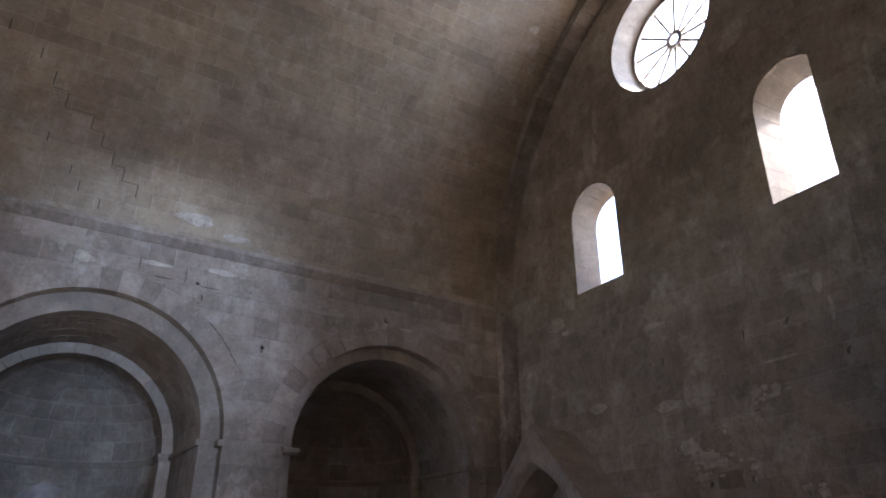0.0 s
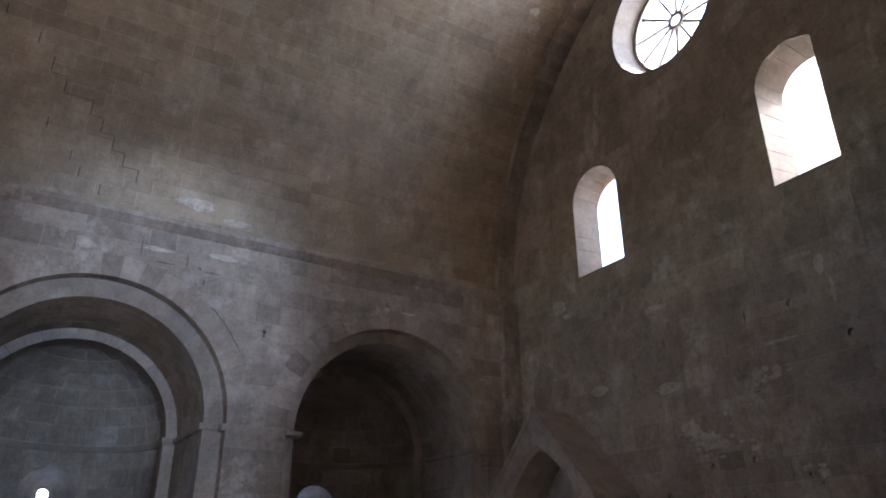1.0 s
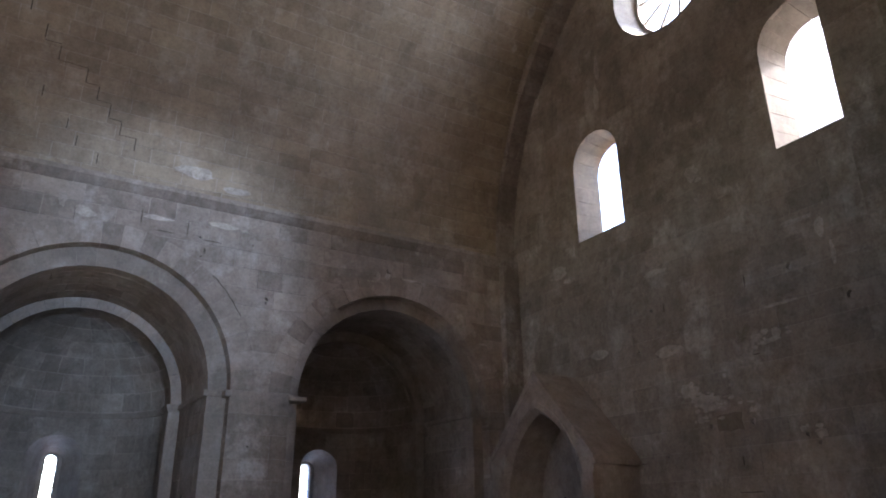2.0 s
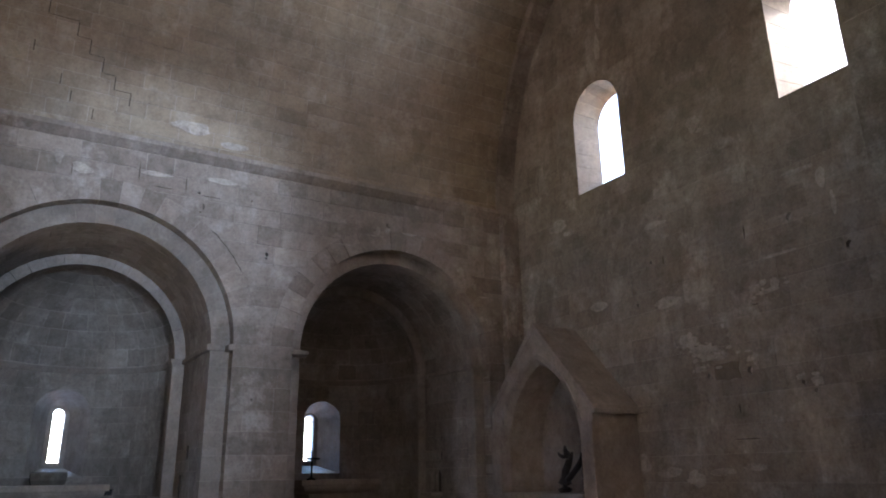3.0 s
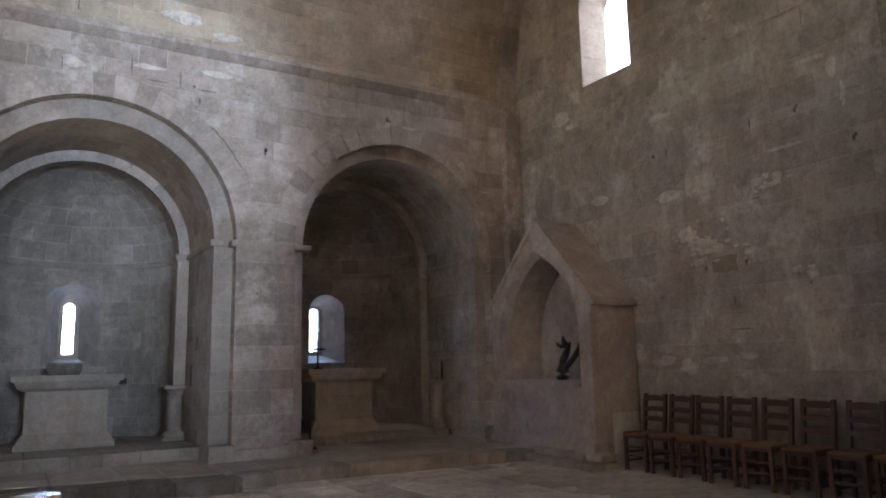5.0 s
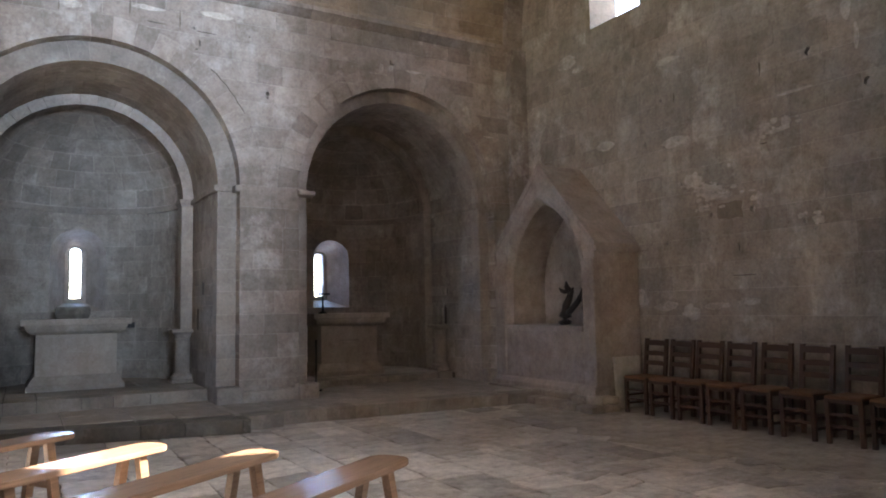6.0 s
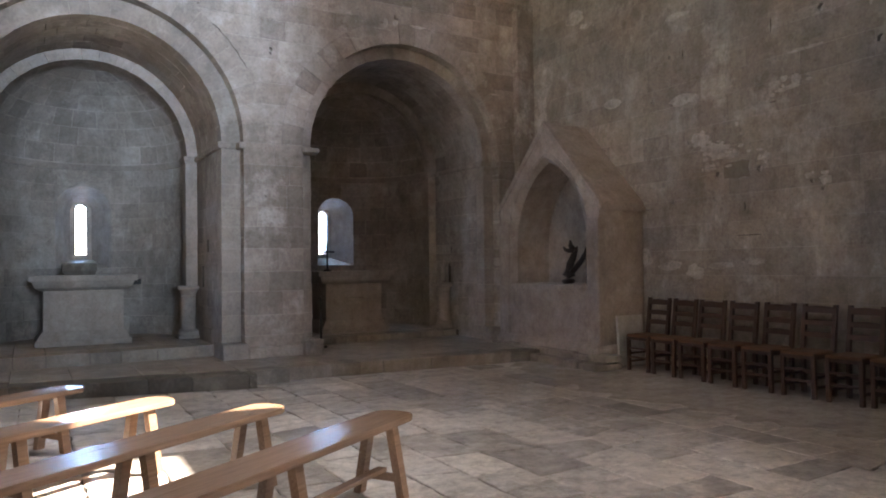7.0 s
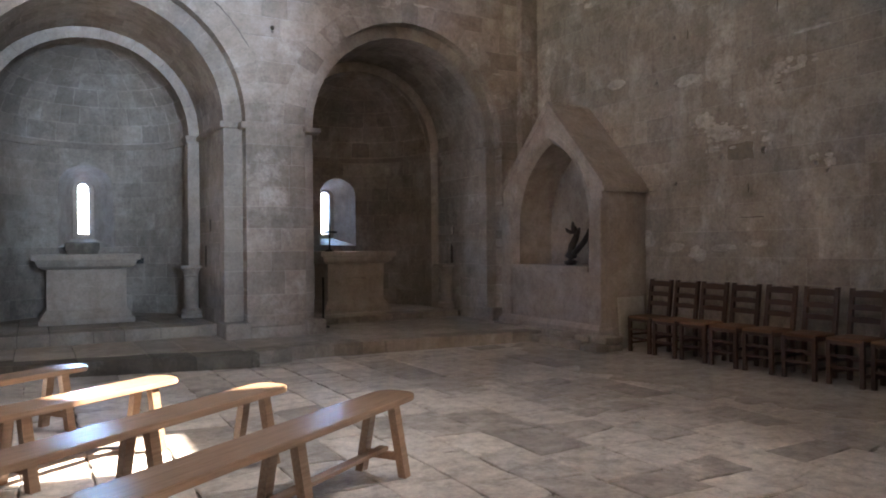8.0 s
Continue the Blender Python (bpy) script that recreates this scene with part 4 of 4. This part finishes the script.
t = thing("stone_column", "short weathered stone column under a small wall niche", "column", (6.3, 10.76, 0.26))
short_column(t, 0.78, 0.1)


def tomb():
    """Gabled stone wall tomb with a pointed niche."""
    t = thing("wall_tomb", "gabled stone wall tomb with a pointed arched niche", "tomb")
    y0, y1, mid, xf, xb = 6.94, 9.16, 8.04, 6.4, 7.185

    def face(u, v, d):
        return (xf + d, u, v)

    def pointed(half, rise, zs, z0, n=14):
        c = (rise ** 2 - half ** 2) / (2 * half)
        r = half + c
        am = math.acos(c / r)
        right = [(mid - half, z0)] + [(mid + c - r * math.cos(am * i / n), zs + r * math.sin(am * i / n)) for i in range(n + 1)]
        return right + [(2 * mid - u, v) for u, v in right[::-1][1:]]
    gable = [(y0, 0.1), (y1, 0.1), (y1, 2.2), (mid, 3.28), (y0, 2.12)]
    body = carve(bm_of(prism(gable, face, 0, xb - xf)), [loft(pointed(0.9, 1.33, 1.6, 1.0), pointed(0.81, 1.21, 1.6, 1.0), face, -0.06, 0.09), bm_of(prism(pointed(0.81, 1.21, 1.6, 1.0), face, 0.06, 0.7))])
    part("body", body, TOMB_STONE, t)
    # hood of the arch
    o, i = pointed(0.935, 1.375, 1.6, 1.0), pointed(0.885, 1.305, 1.6, 1.0)
    n = len(o)
    vs = [face(u, v, d) for d in (-0.014, 0.02) for p in (o, i) for u, v in p]
    fs = []
    for k in range(n - 1):
        for a, b in ((0, 1), (1, 3), (3, 2), (2, 0)):
            fs.append((a * n + k, a * n + k + 1, b * n + k + 1, b * n + k))
    fs += [(0, n, 3 * n, 2 * n), (n - 1, 2 * n - 1, 4 * n - 1, 3 * n - 1)]
    part("hood_mould", bm_of((vs, fs)), TOMB_STONE, t)
    # roof slabs and the gable's raised edge
    for s in (1, -1):
        e, ze = (y1 + 0.02, 2.17) if s == 1 else (y0 - 0.03, 2.09)
        part("roof_slab", bm_of(prism([(mid, 3.285), (e, ze), (e, ze + 0.06), (mid, 3.375)], face, 0.05, xb - xf)), TOMB_STONE, t)
        part("coping", bm_of(prism([(mid, 3.28), (e, ze - 0.01), (e, ze + 0.07), (mid, 3.4)], face, -0.02, 0.05)), TOMB_STONE, t)
    part("eave", box(xf - 0.02, xb, y0 - 0.07, y0 + 0.02, 2.04, 2.1, 0.01), TOMB_STONE, t)
    for a, b in ((y0 - 0.012, y0 + 0.22), (y1 - 0.24, y1 + 0.0)):
        part("pilaster", box(xf - 0.035, xf + 0.1, a, b, 0.18, 1.95, 0.015), TOMB_STONE, t)
    part("sill", box(xf - 0.04, xf + 0.72, 7.18, 8.9, 0.985, 1.06, 0.015), TOMB_STONE, t)
    part("chest", box(xf - 0.01, xf + 0.1, 7.16, 8.92, 0.2, 0.988, 0.01), TOMB_STONE, t)
    part("foot_moulding", moulded(xf - 0.1, xb, y0 - 0.04, y1, [(0.16, 0.0), (0.24, 0.0), (0.3, 0.06)]), TOMB_STONE, t)
    q = random.Random(3)
    y = 6.66
    while y < 9.1:
        w = q.uniform(0.25, 0.55)
        for z0, z1, xx in ((-0.01, 0.1, 6.03), (0.095, 0.19, 6.2)):
            if y + w > 6.95 or z0 < 0:
                part("plinth_stone", box(xx + q.uniform(-0.03, 0.03), 6.5, max(y, 6.66) + 0.006, min(y + w, 9.2) - 0.006, z0, z1 + q.uniform(-0.03, 0.01), 0.025), RISER, t)
        y += w
    return t


tomb()


def tube_path(points, bm, segs=8):
    """Sweeps a round section along (x, y, z, radius) points."""
    rings = []
    for k, (x, y, z, r) in enumerate(points):
        a = Vector(points[max(0, k - 1)][:3])
        b = Vector(points[min(len(points) - 1, k + 1)][:3])
        q = (b - a).to_track_quat("Z", "Y")
        rings.append([bm.verts.new(Vector((x, y, z)) + q @ Vector((r * math.cos(2 * math.pi * i / segs), r * math.sin(2 * math.pi * i / segs), 0))) for i in range(segs)])
    for p, q in zip(rings, rings[1:]):
        for i in range(segs):
            bm.faces.new((p[i], p[(i + 1) % segs], q[(i + 1) % segs], q[i]))
    bm.faces.new(rings[0][::-1])
    bm.faces.new(rings[-1])


bm = bmesh.new()
tube_path([(0, 0.03, 0.0, 0.075), (0, 0.035, 0.05, 0.1), (0, 0.03, 0.12, 0.095), (0, 0.01, 0.2, 0.06), (0, 0.0, 0.28, 0.055), (0, -0.05, 0.35, 0.05), (0, -0.09, 0.42, 0.045), (0, -0.07, 0.49, 0.05), (0, -0.02, 0.55, 0.035), (0, -0.01, 0.62, 0.012)], bm, 10)
tube_path([(0, -0.06, 0.48, 0.035), (0, 0.03, 0.47, 0.03), (0, 0.1, 0.49, 0.024), (0, 0.14, 0.53, 0.01)], bm)
tube_path([(0, -0.08, 0.4, 0.035), (0, -0.13, 0.46, 0.028), (0, -0.16, 0.53, 0.012)], bm)
tube_path([(0, 0.0, 0.15, 0.05), (0, -0.1, 0.21, 0.042), (0, -0.24, 0.32, 0.04), (0, -0.34, 0.43, 0.035), (0, -0.37, 0.52, 0.02)], bm)
tube_path([(0.02, -0.38, 0.0, 0.04), (0.02, -0.37, 0.2, 0.035), (0.01, -0.345, 0.42, 0.03)], bm)
sculpture = tagged(part("sculpture", bm, CARVED, None, smooth=True), "dark gnarled branch-like wooden sculpture on the tomb's sill", "sculpture")
sculpture.location = (6.72, 7.9, 1.06)

t = thing("panel", "plain whitish board leaning on the tomb's side", "board", (6.86, 6.86, 0.0))
bm = box(-0.23, 0.23, -0.015, 0.015, 0.0, 0.66, 0.006)
bmesh.ops.transform(bm, matrix=Matrix.Rotation(radians(-3.5), 4, "X"), verts=bm.verts[:])
part("board", bm, PANEL, t)


def chair():
    """Ladder-back chair with a rush seat; its front faces -x."""
    t = thing("chair", "dark-stained ladder-back chair with a woven rush seat against the wall", "chair", (0, 0, 0), "row of chairs along the wall")
    h = 0.158
    for s in (-1, 1):
        bm = bm_of(prism([(0.0, 0), (0.04, 0), (0.04, 0.42), (0.1, 0.9), (0.065, 0.9), (0.0, 0.44)], lambda u, v, d: (0.32 + u, d, v), s * h - 0.02, s * h + 0.02))
        part("back_post", bm, CHAIR_WOOD, t)
        part("leg", box(-0.02, 0.022, s * h - 0.021, s * h + 0.021, 0, 0.445, 0.006), CHAIR_WOOD, t)
        for z in (0.1, 0.2):
            part("stretcher", box(0.0, 0.34, s * h - 0.011, s * h + 0.011, z, z + 0.026, 0.005), CHAIR_WOOD, t)
        part("seat_rail", box(0.0, 0.34, s * h - 0.014, s * h + 0.014, 0.385, 0.43, 0.005), CHAIR_WOOD, t)
    for z in (0.16, 0.27):
        part("stretcher", box(-0.01, 0.012, -h, h, z, z + 0.026, 0.005), CHAIR_WOOD, t)
    part("stretcher", box(0.33, 0.352, -h, h, 0.19, 0.216, 0.005), CHAIR_WOOD, t)
    part("seat_rail", box(-0.014, 0.014, -h, h, 0.385, 0.43, 0.005), CHAIR_WOOD, t)
    part("seat", moulded(-0.025, 0.345, -h - 0.012, h + 0.012, [(0.42, 0.012), (0.43, 0.0), (0.447, 0.0), (0.457, 0.02), (0.452, 0.13)]), RUSH, t, "reddish-brown woven rush seat")
    for z, w in ((0.57, 0.05), (0.69, 0.05), (0.815, 0.06)):
        x = 0.32 + 0.02 + (z - 0.43) * 0.125
        bm = bm_of(prism([(-h, 0), (h, 0), (h, w), (0, w + 0.012), (-h, w)], lambda u, v, d: (x + d - 0.012 * math.cos(u * 8), u, z + v), -0.009, 0.009))
        part("slat", bm, CHAIR_WOOD, t)
    return t


first = chair()
places = ((6.36, 6.42, 1), (6.35, 6.01, -1), (6.36, 5.6, 1.5), (6.35, 5.18, 0), (6.36, 4.76, -1), (6.37, 4.31, 1), (6.39, 3.86, 0), (6.42, 3.46, -2), (6.42, 3.05, 0))
first.matrix_basis = pose(places[0][0] + 0.17, places[0][1], 0, 0, 0, places[0][2])
for x, y, turn in places[1:]:
    copy_thing(first, pose(x + 0.17, y, 0, 0, 0, turn))


def bench():
    """Long varnished bench: round-cornered plank, splayed legs in pairs, rungs and a long stretcher. It runs from its end at 0 towards -x."""
    t = thing("bench", "long varnished oak bench with splayed legs on the slab floor", "bench", (0, 0, 0), "benches before the apses")
    length, half = 3.0, 0.135
    pts = []
    for cx, cy, a0 in ((-0.1, half - 0.1, 0), (-length + 0.1, half - 0.1, 90), (-length + 0.1, -half + 0.1, 180), (-0.1, -half + 0.1, 270)):
        pts += [(cx + 0.1 * math.cos(radians(a0 + 18 * i)), cy + 0.1 * math.sin(radians(a0 + 18 * i))) for i in range(6)]
    bm = bm_of(prism(pts, lambda u, v, d: (u, v, d), 0.415, 0.453))
    es = [e for e in bm.edges if abs(e.verts[0].co.z - e.verts[1].co.z) < 1e-6]
    bmesh.ops.bevel(bm, geom=es, offset=0.006, segments=2, affect="EDGES")
    part("seat", bm, BENCH_WOOD, t)
    for k in (0.22, 1.1, 1.98, 2.78):
        for s in (-1, 1):
            prof = [(s * 0.05, 0.416), (s * 0.1, 0.416), (s * 0.175, 0.0), (s * 0.125, 0.0)]
            part("leg", bm_of(prism(prof, lambda u, v, d: (d, u, v), -k - 0.03, -k + 0.03)), BENCH_WOOD, t)
        part("rung", box(-k - 0.014, -k + 0.014, -0.14, 0.14, 0.09, 0.135, 0.004), BENCH_WOOD, t)
    part("long_stretcher", box(-2.8, -0.2, -0.03, 0.03, 0.136, 0.16, 0.004), BENCH_WOOD, t)
    return t


ends = ((1.98, 3.95, 32.6), (1.395, 4.6, 34.0), (0.84, 5.27, 33.0), (0.34, 6.2, 34.5))
b = bench()
b.matrix_basis = pose(ends[0][0], ends[0][1], 0, 0, 0, ends[0][2])
for x, y, a in ends[1:]:
    copy_thing(b, pose(x, y, 0, 0, 0, a))


# thin iron stand in the dark beside the pier
t = thing("candle_stand", "thin dark iron stand leaning in the apse's corner", "stand", (3.72, 9.95, 0.155))
part("rod", box(-0.012, 0.012, -0.012, 0.012, 0, 0.75, 0.004), IRON, t)
part("foot", box(-0.09, 0.09, -0.015, 0.015, 0.0, 0.03, 0.005), IRON, t)

# ---- paving, laid last ----
def slab_piece(name, poly, z0, z1, parent, mat, q, worn=0.012, ragged_by=0.0):
    if ragged_by:
        more = []
        for (u0, v0), (u1, v1) in zip(poly, poly[1:] + poly[:1]):
            more.append((u0 + q.uniform(-ragged_by, ragged_by), v0 + q.uniform(-ragged_by, ragged_by)))
            for t in (0.27, 0.52, 0.76):
                more.append((u0 + (u1 - u0) * t + q.uniform(-ragged_by, ragged_by), v0 + (v1 - v0) * t + q.uniform(-ragged_by, ragged_by)))
        poly = more
    cu, cv = sum(p[0] for p in poly) / len(poly), sum(p[1] for p in poly) / len(poly)
    top = [(u + (cu - u) * worn / max(0.12, abs(cu - u)), v + (cv - v) * worn / max(0.12, abs(cv - v))) for u, v in poly]
    tilt = [q.uniform(-0.0014, 0.0014) for _ in poly]
    n = len(poly)
    vs = [(u, v, z0) for u, v in poly] + [(u, v, z1 - worn * 0.6) for u, v in poly] + [(u, v, z1 + d) for (u, v), d in zip(top, tilt)]
    fs = [tuple(range(n - 1, -1, -1)), tuple(range(2 * n, 3 * n))]
    fs += [(k * n + i, k * n + (i + 1) % n, (k + 1) * n + (i + 1) % n, (k + 1) * n + i) for k in (0, 1) for i in range(n)]
    part(name, bm_of((vs, fs)), mat, parent)


q = random.Random(11)
x = -1.0
while x < 7.1:
    w = q.uniform(0.32, 0.55)
    y = 0.6 + q.uniform(0, 0.4)
    first = True
    j = [0.0, 0.0]
    while y < 8.9:
        h = q.uniform(0.24, 0.68)
        x1, y1 = min(x + w, 7.17), min(y + h, 9.0)
        if y < step_front(x + w / 2) + 0.1:
            g = q.uniform(0.001, 0.011)
            jn = [q.uniform(-0.06, 0.06) for _ in range(2)]
            y0 = 0.61 if first else y + g
            first = False
            slab_piece("slab", [(x + g, y0 + j[0]), (x1 - g, y0 + j[1]), (x1 - g, y1 - g + jn[1]), (x + g, y1 - g + jn[0])], -0.06, q.uniform(-0.0015, 0.0015), floor, SLAB, q, 0.008, 0.011)
            j = jn
        y += h
    x += w
verts, faces = [], []
for x0, x1, y0, y1 in [(a, a + 0.86, y, y + 0.6) for y in (0.0, 0.6, 1.2, 1.8, 2.4, 3.0, 3.6, 4.2, 4.8, 5.4, 6.0, 6.6, 7.2, 7.8, 8.4) for a in (-6.2, -5.33, -4.46, -3.59, -2.72, -1.86)] + [(a * 0.8 - 4.0, a * 0.8 - 3.2, -b * 0.6, -b * 0.6 + 0.6) for a in range(12) for b in range(1, 26)] + [(a * 0.8 - 1.0, a * 0.8 - 0.2, 0.0, 0.6) for a in range(10)]:
    s, f = prism([(x0 + 0.006, y0 + 0.006), (x1 - 0.006, y0 + 0.006), (x1 - 0.006, y1 - 0.006), (x0 + 0.006, y1 - 0.006)], lambda u, v, d: (u, v, d), -0.06, 0.0)
    faces += [tuple(len(verts) + i for i in k) for k in f]
    verts += s
me = bpy.data.meshes.new("paving")
me.from_pydata(verts, [], faces)
tagged(part("paving", me, SLAB, floor), "grey stone slabs", kind="stuff")

# worn screed between the slabs and the window wall
edge = [(5.75, 8.3), (5.45, 7.2), (5.2, 6.4), (5.1, 5.5), (5.25, 4.6), (5.3, 3.9), (5.45, 3.2), (5.6, 2.4), (5.7, 1.6)]
poly = [(7.17, 1.6), (7.17, 8.3)]
for (u0, v0), (u1, v1) in zip(edge, edge[1:]):
    poly += [(u0 + (u1 - u0) * k / 6 + q.uniform(-0.13, 0.13), v0 + (v1 - v0) * k / 6 + q.uniform(-0.03, 0.03)) for k in range(6)]
poly.append(edge[-1])
part("screed", bm_of(prism(poly, lambda u, v, d: (u, v, d), -0.05, 0.0045)), SCREED, floor, "smooth worn brownish screed")

# platform: riser stones, then the slabs behind them
x = -3.4
while x < 6.95:
    w = q.uniform(0.28, 0.7)
    x1 = min(x + w, 7.0)
    if x < 2.22 < x1:
        x1 = 2.22
    if x < 2.66 < x1:
        x1 = 2.66
    f0, f1 = step_front(x + 0.001), step_front(x1 - 0.001)
    d = q.uniform(0.28, 0.4)
    o = q.uniform(-0.012, 0.012)
    if x < 6.1:
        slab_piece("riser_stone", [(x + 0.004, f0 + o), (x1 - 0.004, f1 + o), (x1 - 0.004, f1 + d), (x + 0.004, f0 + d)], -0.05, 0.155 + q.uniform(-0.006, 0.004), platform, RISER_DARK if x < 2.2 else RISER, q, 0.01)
    y = max(f0, f1) + d + 0.008 if x < 6.1 else 8.3
    while y < 10.5:
        h = q.uniform(0.4, 0.7)
        slab_piece("slab", [(x + 0.004, y), (x1 - 0.004, y), (x1 - 0.004, y + h - 0.008), (x + 0.004, y + h - 0.008)], 0.1, 0.155 + q.uniform(-0.002, 0.002), platform, PLATFORM_SLAB, q)
        y += h
    x = x1
for owner, xa, xb, ya, top in ((apse_floor, -0.66, 2.2, 9.95, 0.31), (chapel_floor, 3.55, 6.32, 10.4, 0.26)):
    x = xa
    while x < xb - 0.1:
        x1 = min(x + q.uniform(0.3, 0.6), xb)
        slab_piece("riser_stone", [(x + 0.004, ya + q.uniform(-0.01, 0.01)), (x1 - 0.004, ya + q.uniform(-0.01, 0.01)), (x1 - 0.004, ya + 0.3), (x + 0.004, ya + 0.3)], 0.1, top + q.uniform(-0.005, 0.003), owner, RISER, q)
        y = ya + 0.308
        while y < 12.7:
            slab_piece("slab", [(x + 0.004, y), (x1 - 0.004, y), (x1 - 0.004, y + 0.49), (x + 0.004, y + 0.49)], 0.1, top + q.uniform(-0.003, 0.003), owner, PLATFORM_SLAB, q)
            y += 0.5
        x = x1
